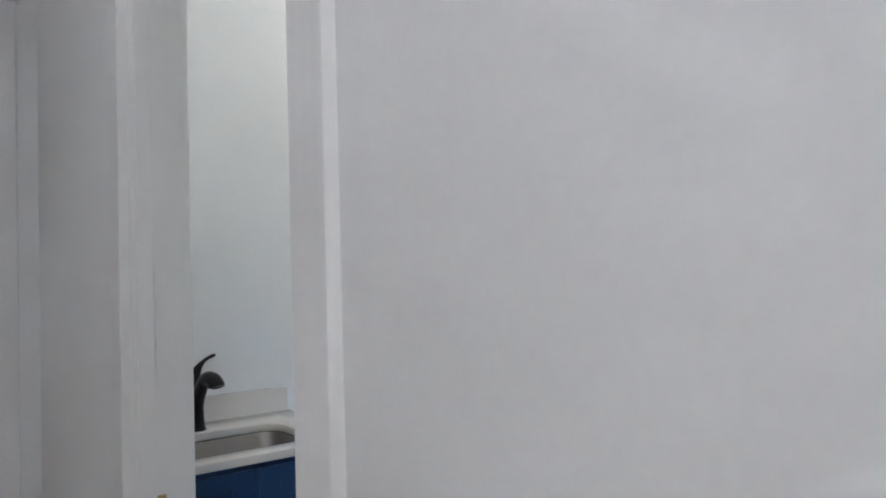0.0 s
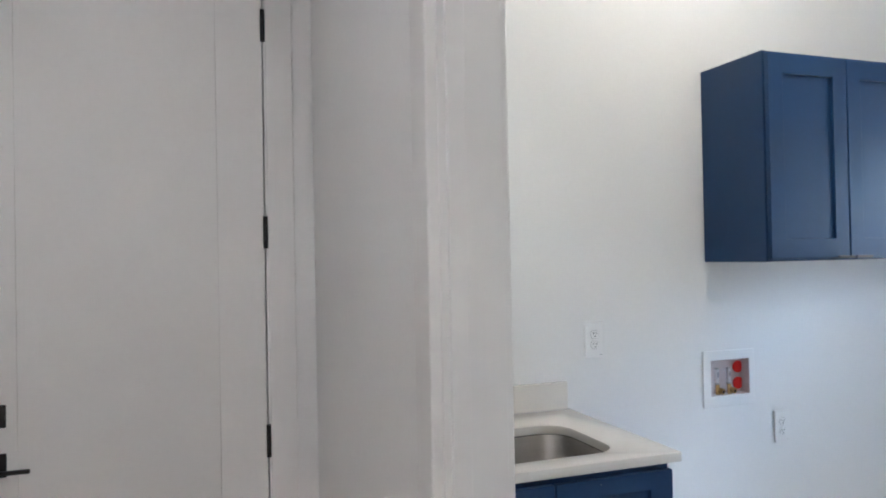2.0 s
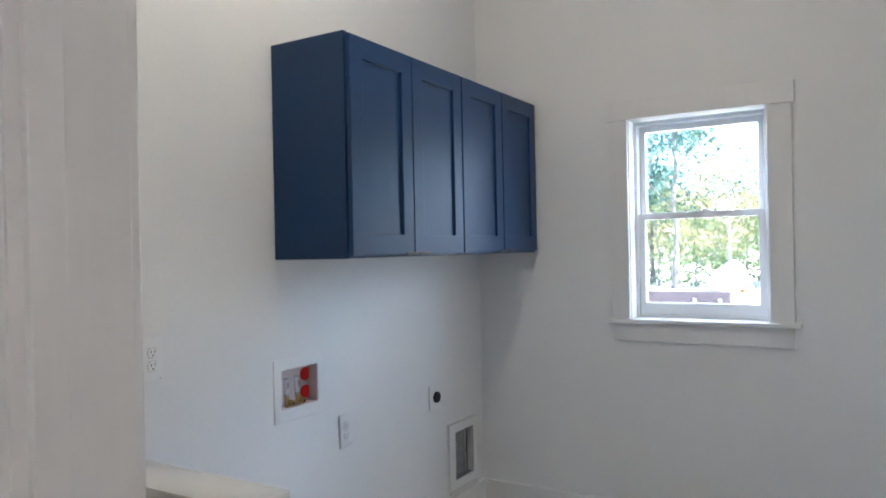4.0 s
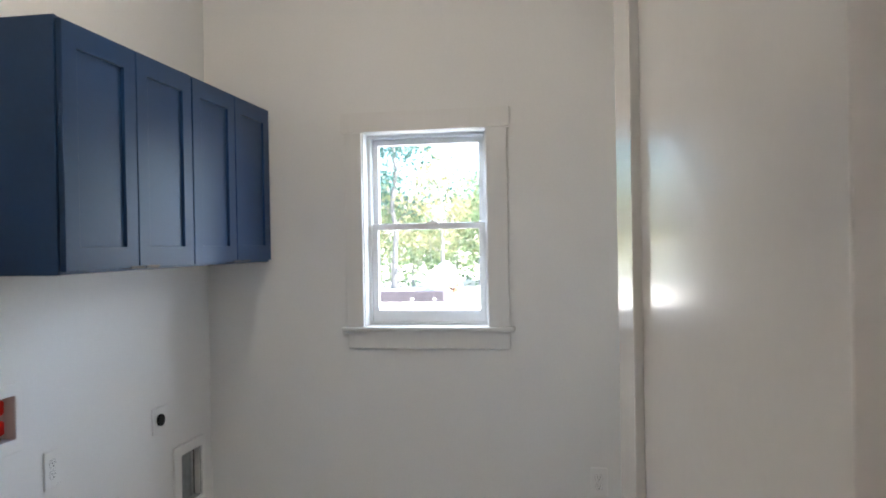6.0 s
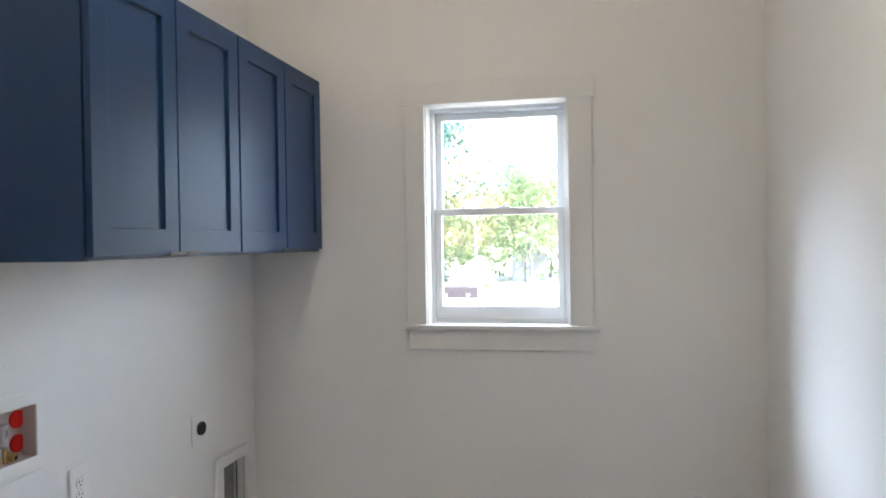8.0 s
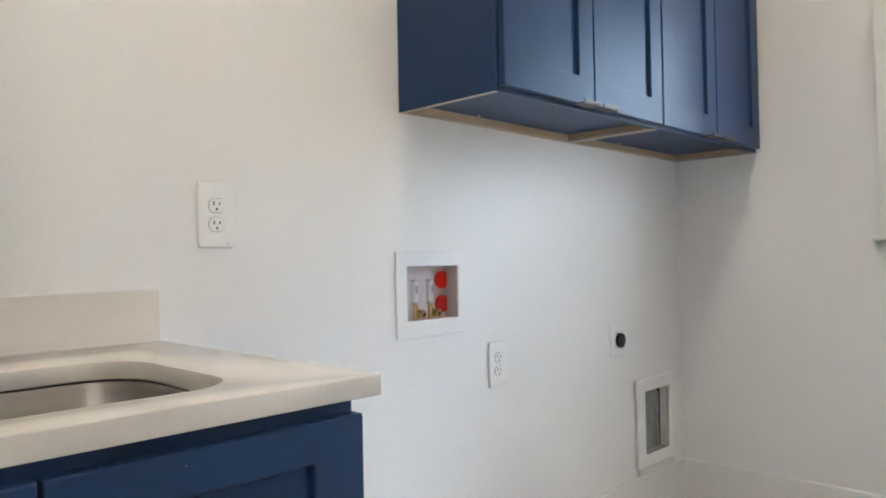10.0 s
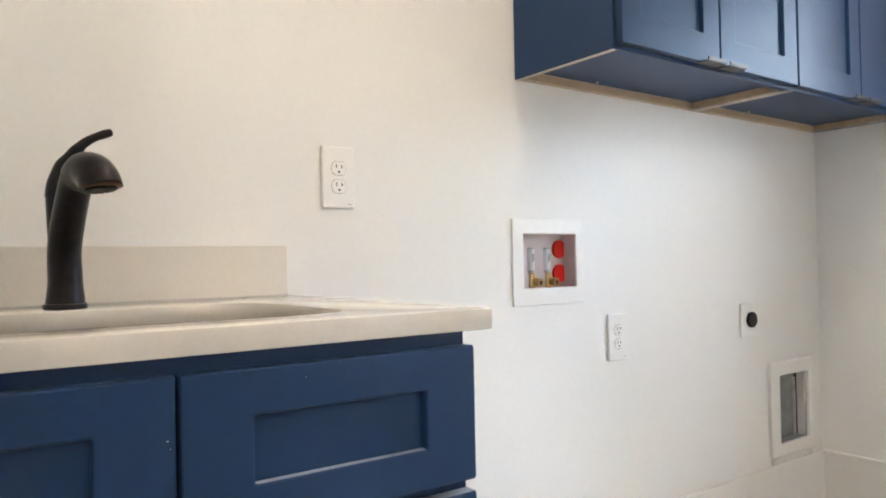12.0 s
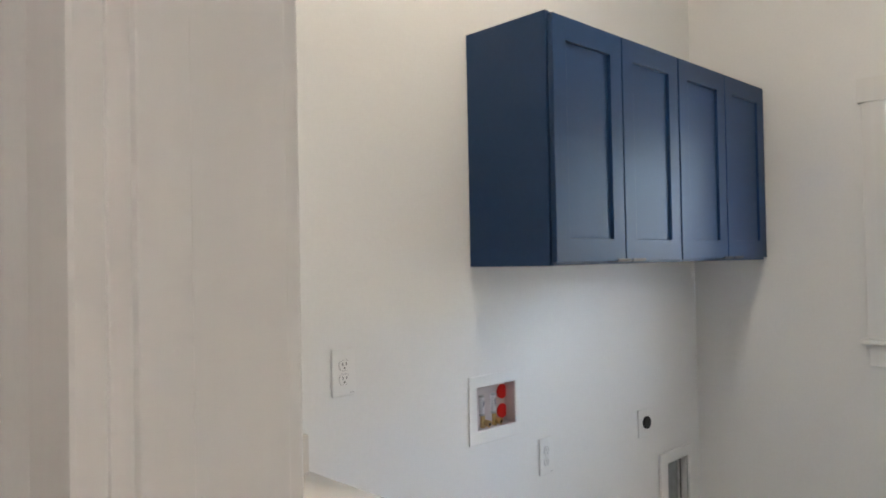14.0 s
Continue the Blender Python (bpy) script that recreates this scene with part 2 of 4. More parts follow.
def sheet_wall(axis, lo, hi, a, z, holes=()):
    """A wall across an axis, from lo to hi thick, along a = (a0, a1) and z = (z0, z1), with holes (a0, a1, z0, z1) right through it."""
    us = sorted({*a, *[h for hole in holes for h in hole[:2]]})
    vs = sorted({*z, *[h for hole in holes for h in hole[2:]]})
    bm, made = bmesh.new(), {}

    def vert(d, u, v):
        p = (d, u, v) if axis == "x" else (u, d, v)
        if p not in made:
            made[p] = bm.verts.new(p)
        return made[p]

    def solid(i, j):
        if not (0 <= i < len(us) - 1 and 0 <= j < len(vs) - 1):
            return False
        u, v = (us[i] + us[i + 1]) / 2, (vs[j] + vs[j + 1]) / 2
        return not any(h[0] < u < h[1] and h[2] < v < h[3] for h in holes)

    for i in range(len(us) - 1):
        for j in range(len(vs) - 1):
            if not solid(i, j):
                continue
            q = [(us[i], vs[j]), (us[i + 1], vs[j]), (us[i + 1], vs[j + 1]), (us[i], vs[j + 1])]
            for d in (lo, hi):
                bm.faces.new([vert(d, *c) for c in q])
            for k, (di, dj) in enumerate(((0, -1), (1, 0), (0, 1), (-1, 0))):
                if not solid(i + di, j + dj):
                    c, e = q[k], q[(k + 1) % 4]
                    bm.faces.new([vert(lo, *c), vert(lo, *e), vert(hi, *e), vert(hi, *c)])
    return bm


def tube(path, radii, sides=20, squash=(1.0, 1.0), caps=True):
    """A tapered tube along points, with a radius at each; squash scales it across and along its up side."""
    bm, rings = bmesh.new(), []
    pts = [Vector(p) for p in path]
    side = None
    for k, p in enumerate(pts):
        ahead = (pts[min(k + 1, len(pts) - 1)] - pts[max(k - 1, 0)]).normalized()
        if side is None:
            side = ahead.cross(Vector((0, 1, 0))) if abs(ahead.y) < 0.9 else ahead.cross(Vector((1, 0, 0)))
        side = (side - ahead * side.dot(ahead)).normalized()
        up = ahead.cross(side)
        rings.append([bm.verts.new(p + radii[k] * (squash[0] * math.cos(a) * side + squash[1] * math.sin(a) * up)) for a in (2 * math.pi * i / sides for i in range(sides))])
    for r0, r1 in zip(rings, rings[1:]):
        for i in range(sides):
            bm.faces.new([r0[i], r0[(i + 1) % sides], r1[(i + 1) % sides], r1[i]])
    if caps:
        bm.faces.new(rings[0])
        bm.faces.new(rings[-1])
    return bm


def smooth_path(path, radii, steps=6):
    """The same line with points between, on a smooth spline."""
    out, rad = [], []
    pts = [Vector(p) for p in path]
    for k in range(len(pts) - 1):
        p0, p1, p2, p3 = pts[max(k - 1, 0)], pts[k], pts[k + 1], pts[min(k + 2, len(pts) - 1)]
        for s in range(steps):
            t = s / steps
            out.append(0.5 * (2 * p1 + (p2 - p0) * t + (2 * p0 - 5 * p1 + 4 * p2 - p3) * t * t + (3 * p1 - p0 - 3 * p2 + p3) * t ** 3))
            rad.append(radii[k] + (radii[k + 1] - radii[k]) * (3 * t * t - 2 * t ** 3))
    return out + [pts[-1]], rad + [radii[-1]]


def disc(centre, radius, depth, axis="y", sides=32, bevel=0.0):
    bm = bmesh.new()
    bmesh.ops.create_cone(bm, cap_ends=True, segments=sides, radius1=radius, radius2=radius, depth=depth)
    if bevel:
        rim = [e for e in bm.edges if abs(e.verts[0].co.z - e.verts[1].co.z) < 1e-6]
        bmesh.ops.bevel(bm, geom=rim, offset=bevel, segments=2, affect="EDGES", profile=0.5)
    if axis == "y":
        bm.transform(Matrix.Rotation(radians(90), 4, "X"))
    if axis == "x":
        bm.transform(Matrix.Rotation(radians(90), 4, "Y"))
    bm.transform(Matrix.Translation(centre))
    return bm


def rounded_loop(x0, x1, y0, y1, r, n=8):
    pts = []
    for cx, cy, a0 in ((x1 - r, y1 - r, 0), (x0 + r, y1 - r, 90), (x0 + r, y0 + r, 180), (x1 - r, y0 + r, 270)):
        pts += [(cx + r * math.cos(radians(a0 + 90 * i / n)), cy + r * math.sin(radians(a0 + 90 * i / n))) for i in range(n + 1)]
    return pts


def ring_frame(outer, inner, depth, plane, at, bevel=0.002):
    """A flat frame round a hole. outer and inner: (a0, a1, z0, z1). plane 'y' faces -y at `at`, plane 'x' faces -x."""
    bm = bmesh.new()
    o, i = outer, inner
    front, back = at, at + depth

    def v(d, a, z):
        return bm.verts.new((a, d, z) if plane == "y" else (d, a, z))
    loops = []
    for rect, d in ((o, back), (o, front), (i, front), (i, back)):
        loops.append([v(d, rect[0], rect[2]), v(d, rect[1], rect[2]), v(d, rect[1], rect[3]), v(d, rect[0], rect[3])])
    for k in range(4):
        l0, l1 = loops[k], loops[(k + 1) % 4]
        for j in range(4):
            bm.faces.new([l0[j], l0[(j + 1) % 4], l1[(j + 1) % 4], l1[j]])
    if bevel:
        bmesh.ops.bevel(bm, geom=bm.edges[:], offset=bevel, segments=2, affect="EDGES", profile=0.5)
    return bm


def shaker_front(x0, x1, z0, z1, y, thick, stile, rail, recess=0.011, bevel=0.0015):
    """Frame and recessed panel of a shaker door that faces -y with its face at y."""
    frame_bm = ring_frame((x0, x1, z0, z1), (x0 + stile, x1 - stile, z0 + rail, z1 - rail), thick, "y", y, bevel)
    panel_bm = box(x0 + stile - 0.004, x1 - stile + 0.004, y + recess, y + thick - 0.002, z0 + rail - 0.004, z1 - rail + 0.004)
    return frame_bm, panel_bm


# ---- the plan ----
NORTH, SOUTH, EAST = 2.665, 0.46, 3.41          # faces of the laundry's walls
ROOM_W, HALL_E = 0.45, 0.330                    # both faces of the wall between laundry and hall
JAMB_S, JAMB_N, HEAD = 0.611, 1.468, 2.44       # the doorway
HALL_N, HALL_W, HALL_S = 2.765, -1.35, -1.55
CEIL = 3.05
WB = (1.885, 2.087, 0.896, 1.048)               # hole of the washer box
VB = (3.091, 3.296, 0.300, 0.550)               # hole of the dryer vent box
WIN = (1.225, 1.851, 1.095, 2.076)              # rough opening of the window

structure("wall_north", sheet_wall("y", NORTH, NORTH + 0.14, (ROOM_W, EAST), (0, CEIL), (WB, VB)), WALL, "white painted drywall behind the blue cabinets", "wall")
structure("wall_east", sheet_wall("x", EAST, EAST + 0.16, (SOUTH - 0.14, NORTH + 0.14), (-0.6, CEIL), (WIN,)), WALL, "white painted drywall with the window", "wall")
structure("wall_south", sheet_wall("y", SOUTH - 0.14, SOUTH, (ROOM_W, EAST), (0, CEIL)), WALL, "white painted drywall, bare", "wall")
structure("wall_west", sheet_wall("x", HALL_E, ROOM_W, (HALL_S, HALL_N), (0, CEIL), ((JAMB_S - 0.018, JAMB_N + 0.018, -1, HEAD + 0.018),)), WALL, "white painted drywall with the laundry doorway", "wall")
structure("hall_wall_north", sheet_wall("y", HALL_N, HALL_N + 0.14, (HALL_W, ROOM_W), (0, CEIL), ((-0.712, 0.185, -1, 2.502),)), WALL, "white painted drywall round the closed hall door", "wall")
structure("hall_wall_west", sheet_wall("x", HALL_W - 0.14, HALL_W, (HALL_S, HALL_N + 0.14), (0, CEIL)), WALL, "white painted drywall, bare", "wall")
structure("hall_wall_south", sheet_wall("y", HALL_S - 0.14, HALL_S, (HALL_W - 0.14, ROOM_W), (0, CEIL)), WALL, "white painted drywall, bare", "wall")
structure("ceiling", box(ROOM_W - 0.06, EAST + 0.16, SOUTH - 0.14, NORTH + 0.14, CEIL, CEIL + 0.15), CEILING, "flat white painted ceiling of the laundry", "ceiling")
structure("hall_ceiling", box(HALL_W - 0.14, ROOM_W - 0.06, HALL_S - 0.14, HALL_N + 0.14, CEIL, CEIL + 0.15), CEILING, "flat white painted ceiling of the hall", "ceiling")
structure("hall_floor", box(HALL_W - 0.14, HALL_E + 0.06, HALL_S - 0.14, HALL_N + 0.14, -0.12, 0.0), PLANK, "brown wooden plank floor of the hall", "floor")
FLOOR = structure("floor", box(HALL_E + 0.06, EAST + 0.1, SOUTH - 0.14, NORTH + 0.14, -0.12, -0.004), GROUT, "encaustic tile floor with a dark lattice on off-white", "floor")


def baseboard(name, x0, x1, y0, y1):
    bm = box(x0, x1, y0, y1, 0.0, 0.235, 0.004)
    structure(name, bm, TRIM, "tall white painted baseboard", "baseboard")


baseboard("baseboard_north", 1.215, EAST - 0.0155, NORTH - 0.015, NORTH)
baseboard("baseboard_east", EAST - 0.015, EAST, SOUTH + 0.0155, NORTH)
baseboard("baseboard_south", ROOM_W, EAST, SOUTH, SOUTH + 0.015)
baseboard("baseboard_hall_west", HALL_W, HALL_W + 0.015, HALL_S, HALL_N)
baseboard("baseboard_hall_south", HALL_W + 0.0155, HALL_E, HALL_S, HALL_S + 0.015)
baseboard("baseboard_hall_east", HALL_E - 0.015, HALL_E, HALL_S + 0.0155, JAMB_S - 0.097)
baseboard("baseboard_hall_east_far", HALL_E - 0.015, HALL_E, JAMB_N + 0.101, HALL_N)


# ---- doorway of the laundry ----
def casing_leg(f0, f1, inner, outer, top):
    """An upright casing board: flat face, eased inner edge and rounded outer edge. f0 is the face, f1 the back."""
    away = 1 if outer > inner else -1
    depth = f1 - f0
    profile = [(f1, inner), (f0 + 0.12 * depth, inner), (f0, inner + away * 0.0025), (f0, outer - away * 0.009), (f0 + 0.06 * depth, outer - away * 0.004), (f0 + 0.22 * depth, outer - away * 0.0008), (f0 + 0.4 * depth, outer), (f1, outer)]
    bm = bmesh.new()
    rings = [[bm.verts.new((x, y, z)) for x, y in profile] for z in (0.0002, top)]
    for k in range(len(profile)):
        n = (k + 1) % len(profile)
        bm.faces.new([rings[0][k], rings[0][n], rings[1][n], rings[1][k]])
    for ring in rings:
        bm.faces.new(ring)
    return bm


def jamb_and_casing():
    """Jamb boards, stops and casing on both sides of the doorway."""
    x0, x1 = HALL_E + 0.002, ROOM_W + 0.003
    bm = box(x0, x1, JAMB_N, JAMB_N + 0.018, 0, HEAD, 0.0008)
    box(x0, x1, JAMB_S - 0.018, JAMB_S, 0, HEAD, 0.0008, into=bm)
    box(x0, x1, JAMB_S - 0.018, JAMB_N + 0.018, HEAD, HEAD + 0.018, 0.0008, into=bm)
    jamb = structure("door_jamb", bm, TRIM, "white painted door jamb of the laundry doorway", "door frame")
    for name, b in (("door_stop", (JAMB_N - 0.011, JAMB_N - 0.0002, 0, HEAD - 0.011)), ("door_stop", (JAMB_S + 0.0002, JAMB_S + 0.011, 0, HEAD - 0.011)), ("head_stop", (JAMB_S + 0.0002, JAMB_N - 0.0002, HEAD - 0.011, HEAD - 0.0002))):
        part(name, box(0.345, 0.3795, *b, 0.0015), TRIM, jamb)
    for side, face, back in (("hall", HALL_E - 0.018, HALL_E + 0.006), ("laundry", ROOM_W + 0.018, ROOM_W - 0.006)):
        bm = casing_leg(face, back, JAMB_N + 0.005, JAMB_N + 0.100, HEAD + 0.005)
        joined(bm, casing_leg(face, back, JAMB_S - 0.002, JAMB_S - 0.096, HEAD + 0.005))
        box(min(face, back) - 0.002, max(face, back) + 0.002, JAMB_S - 0.108, JAMB_N + 0.112, HEAD + 0.0052, HEAD + 0.125, 0.003, into=bm)
        structure("casing_" + side, bm, TRIM, "white painted door casing with rounded edges", "trim", 30)
    strike = thing("strike_plate", (0.391, JAMB_N - 0.0015, 0.975), "small brass strike plate let into the white jamb", "strike plate")
    part("plate", box(0.381, 0.401, JAMB_N - 0.003, JAMB_N - 0.0001, 0.945, 1.006, 0.001), BRASS, strike)
    part("latch_hole", box(0.386, 0.396, JAMB_N - 0.0036, JAMB_N - 0.0032, 0.960, 0.990), SLOT, strike)


jamb_and_casing()


def laundry_door():
    """The one-panel door, open into the laundry, seen from its hall face, which faces the north."""
    length, height, thick = 0.735, 2.42, 0.035
    door = thing("door_1", (0.478, 0.714, 0.0), "white painted one-panel shaker door standing open into the laundry", "door", turn=6.7)
    door["kind"] = "structure"
    stile, rail_t, rail_b = 0.111, 0.13, 0.22
    bm = bmesh.new()
    loops = []
    outer, inner = (0, length, 0.012, height), (stile, length - stile, rail_b, height - rail_t)
    for rect, y in ((outer, -thick), (outer, 0.0), (inner, 0.0), (inner, -thick)):
        loops.append([bm.verts.new((a, y, z)) for a, z in ((rect[0], rect[2]), (rect[1], rect[2]), (rect[1], rect[3]), (rect[0], rect[3]))])
    for k in range(4):
        for j in range(4):
            bm.faces.new([loops[k][j], loops[k][(j + 1) % 4], loops[(k + 1) % 4][(j + 1) % 4], loops[(k + 1) % 4][j]])
    bmesh.ops.bevel(bm, geom=bm.edges[:], offset=0.002, segments=2, affect="EDGES", profile=0.5)
    part("door_frame", bm, DOOR, door, local=True)
    part("panel", box(stile - 0.005, length - stile + 0.005, -thick + 0.009, -0.014, rail_b - 0.005, height - rail_t + 0.005), DOOR, door, local=True)
    for z in (0.2, 0.87, 1.55, 2.22):
        bm = tube([(-0.006, -0.038, z), (-0.006, -0.038, z + 0.1)], [0.006, 0.006], 12)
        part("hinge", bm, BLACK, door, "black butt hinge", local=True)


laundry_door()


# ---- closed hall door ----
def hall_door():
    y = HALL_N - 0.022
    x0, x1, z1 = -0.690, 0.163, 2.482
    door = thing("door_2", (x0, y, 0), "closed white painted one-panel shaker door with black hardware", "door")
    door["kind"] = "structure"
    frame_bm = ring_frame((x0, x1 - 0.002, 0.008, z1), (-0.565, 0.012, 0.25, 2.352), 0.04, "y", y, 0.002)
    part("door_frame", frame_bm, SATIN, door)
    part("panel", box(-0.571, 0.018, y + 0.007, y + 0.034, 0.244, 2.358), SATIN, door)
    for z in (0.135, 0.833, 1.522, 2.211):
        hinge = part("hinge", tube([(x1 + 0.001, y - 0.006, z), (x1 + 0.001, y - 0.006, z + 0.106)], [0.0075, 0.0075], 14), BLACK, door, "black three-knuckle butt hinge", 40)
        for k in (1, 2):
            part("knuckle_joint", disc((x1 + 0.001, y - 0.006, z + 0.106 * k / 3), 0.0083, 0.0016, "z", 14), PULL, hinge)
    bolt = part("deadbolt", box(-0.660, -0.594, y - 0.010, y, 1.003, 1.070, 0.002), BLACK, door, "square black deadbolt plate")
    part("thumb_turn", box(-0.632, -0.622, y - 0.028, y - 0.0101, 1.02, 1.053, 0.003), BLACK, bolt)
    rose = part("rose", box(-0.660, -0.594, y - 0.010, y, 0.857, 0.927, 0.002), BLACK, door, "square black rose with a straight lever")
    lever = tube([(-0.627, y - 0.0101, 0.880), (-0.627, y - 0.052, 0.880)], [0.010, 0.010], 16)
    box(-0.640, -0.524, y - 0.060, y - 0.046, 0.874, 0.886, 0.003, into=lever)
    part("lever", lever, BLACK, rose)
    jamb = box(x1 + 0.003, x1 + 0.022, y + 0.004, HALL_N + 0.14, 0, z1 + 0.003, 0.001)
    box(x0 - 0.022, x0 - 0.003, y + 0.004, HALL_N + 0.14, 0, z1 + 0.003, 0.001, into=jamb)
    box(x0 - 0.022, x1 + 0.022, y + 0.004, HALL_N + 0.14, z1 + 0.0032, z1 + 0.02, 0.001, into=jamb)
    structure("hall_door_jamb", jamb, TRIM, "white painted jamb of the hall door", "door frame")
    casing = box(x1 + 0.009, 0.261, HALL_N - 0.020, HALL_N + 0.006, 0, z1 + 0.009, 0.003)
    box(x0 - 0.104, x0 - 0.009, HALL_N - 0.020, HALL_N + 0.006, 0, z1 + 0.009, 0.003, into=casing)
    box(x0 - 0.118, 0.275, HALL_N - 0.023, HALL_N + 0.006, z1 + 0.0092, z1 + 0.125, 0.003, into=casing)
    structure("hall_door_casing", casing, TRIM, "flat white painted door casing", "trim")
    structure("hall_door_backing", box(x0 - 0.03, x1 + 0.03, HALL_N + 0.141, HALL_N + 0.16, 0, 2.56), WALL, "white wall behind the closed door", "wall")


hall_door()


# ---- window ----
def double_hung_window():
    a0, a1, z0, z1 = 1.238, 1.838, 1.118, 2.063
    e = EAST
    win = thing("window_1", (e, (a0 + a1) / 2, z0), "white vinyl double-hung window with one-over-one sashes", "window")
    win["kind"] = "structure"
    liner = ring_frame((WIN[0], WIN[1], WIN[2], WIN[3]), (a0, a1, z0 - 0.006, z1), 0.075, "x", e - 0.002, 0.001)
    part("jamb_liner", liner, TRIM, win)
    part("window_frame", ring_frame((WIN[0] + 0.001, WIN[1] - 0.001, WIN[2] + 0.001, WIN[3] - 0.001), (a0 + 0.016, a1 - 0.016, z0 + 0.012, z1 - 0.016), 0.082, "x", e + 0.0735, 0.002), VINYL, win)
    for k, (s0, s1, d, low, top) in enumerate(((1.592, z1 - 0.017, 0.116, 0.030, 0.030), (z0 + 0.0125, 1.620, 0.083, 0.058, 0.030))):
        stile = 0.040
        inner = (a0 + 0.017 + stile - 0.012, a1 - 0.017 - stile + 0.012, s0 + low, s1 - top)
        sash = part("upper_sash" if k == 0 else "lower_sash", ring_frame((a0 + 0.017, a1 - 0.017, s0, s1), inner, 0.03, "x", e + d, 0.0025), VINYL, win)
        pane = part("pane", box(e + d + 0.014, e + d + 0.017, inner[0] - 0.004, inner[1] + 0.004, inner[2] - 0.004, inner[3] + 0.004), GLASS, sash, "clear glass pane")
        pane.visible_shadow = False
        if k:
            lock = box(e + d + 0.002, e + d + 0.028, 1.485, 1.545, s1 + 0.0002, s1 + 0.007, 0.003)
            joined(lock, disc((e + d + 0.014, 1.515, s1 + 0.010), 0.011, 0.007, "z", 20, 0.001))
            box(e + d + 0.006, e + d + 0.016, 1.495, 1.52, s1 + 0.0101, s1 + 0.015, 0.002, into=lock)
            part("sash_lock", lock, VINYL, sash, "white cam sash lock")
    # head, legs, stool and apron of the casing
    part("head_casing", box(e - 0.024, e + 0.005, 1.121, 1.945, 2.066, 2.162, 0.002), TRIM, win)
    for b0, b1 in ((1.134, 1.232), (1.844, 1.931)):
        part("side_casing", box(e - 0.019, e + 0.005, b0, b1, 1.1185, 2.0655, 0.002), TRIM, win)
    part("window_sill", box(e - 0.042, e + 0.073, 1.107, 1.951, 1.098, 1.118, 0.005, segments=3), TRIM, win)
    part("apron", box(e - 0.018, e + 0.005, 1.132, 1.925, 1.012, 1.0978, 0.002), TRIM, win)


double_hung_window()


# ---- cabinets ----
def tab_pull(x0, x1, y, z, parent, up):
    """An edge pull: a flat tab that lies on a door's edge and turns down (or up) in front of it."""
    s = 1 if up else -1
    bm = box(x0, x1, y - 0.021, y + 0.016, z - 0.0012, z + 0.0012, 0.0008)
    lip = [z - s * 0.0013, z - s * 0.0095]
    box(x0, x1, y - 0.0235, y - 0.0205, min(lip), max(lip), 0.001, into=bm)
    part("pull", bm, PULL, parent, "dark pewter edge pull")


def upper_cabinet(x0, x1, filler=0.0):
    z0, z1, yf = 1.442, 2.205, 2.337
    cab = thing("wall_cabinet", ((x0 + x1) / 2, NORTH, z0), "navy blue shaker wall cabinet with two doors", "cabinet", "wall cabinets over the laundry")
    part("side_panel", box(x0, x0 + 0.016, yf, NORTH - 0.001, z0, z1, 0.001), BLUE, cab)
    part("side_panel", box(x1 - 0.016, x1, yf, NORTH - 0.001, z0, z1, 0.001), BLUE, cab)
    part("top_panel", box(x0 + 0.0162, x1 - 0.0162, yf + 0.004, NORTH - 0.001, z1 - 0.016, z1 - 0.0005), BLUE, cab)
    part("bottom_panel", box(x0 + 0.0162, x1 - 0.0162, yf + 0.019, NORTH - 0.022, z0 + 0.022, z0 + 0.036), BLUE, cab)
    part("back_panel", box(x0 + 0.0162, x1 - 0.0162, NORTH - 0.010, NORTH - 0.0012, z0 + 0.037, z1 - 0.017), BIRCH, cab)
    part("front_rail", box(x0 + 0.0162, x1 - 0.0162, yf, yf + 0.0186, z0 + 0.001, z0 + 0.044, 0.001), BLUE, cab)
    rim = box(x0 + 0.0163, x1 - 0.0163, NORTH - 0.0215, NORTH - 0.0012, z0 + 0.0005, z0 + 0.0215)
    box(x0 + 0.0163, x0 + 0.0215, yf + 0.019, NORTH - 0.0217, z0 + 0.001, z0 + 0.0217, into=rim)
    box(x1 - 0.0215, x1 - 0.0163, yf + 0.019, NORTH - 0.0217, z0 + 0.001, z0 + 0.0217, into=rim)
    part("nailing_strip", rim, BIRCH, cab, "unpainted wooden nailing strip")
    for e0, e1 in ((x0 + 0.002, x0 + 0.0145), (x1 - 0.0145, x1 - 0.0035)):
        part("edge_band", box(e0, e1, yf + 0.003, NORTH - 0.003, z0 - 0.0008, z0 - 0.0001), RAW_EDGE, cab, "bare pale lower edge")
    part("screw", disc((x0 + 0.27, NORTH - 0.040, z0 + 0.0205), 0.0035, 0.003, "z", 12), LABEL, cab, "pale screw head")
    if filler:
        part("filler_strip", box(x1 + 0.0004, x1 + filler, yf + 0.001, NORTH - 0.002, z0, z1, 0.001), BLUE, cab)
    mid = (x0 + x1) / 2
    for d0, d1, p0, p1 in ((x0 + 0.005, mid - 0.003, mid - 0.085, mid - 0.006), (mid + 0.003, x1 - 0.004, mid + 0.006, mid + 0.085)):
        frame_bm, panel_bm = shaker_front(d0, d1, z0 + 0.010, z1 - 0.012, yf - 0.0230, 0.019, 0.066, 0.072)
        door = part("door", frame_bm, BLUE, cab)
        part("panel", panel_bm, BLUE, door)
        tab_pull(p0, p1, yf - 0.0230, z0 + 0.0085, door, False)
    return cab


upper_cabinet(1.875, 2.628)
upper_cabinet(2.6285, 3.387, 0.02)


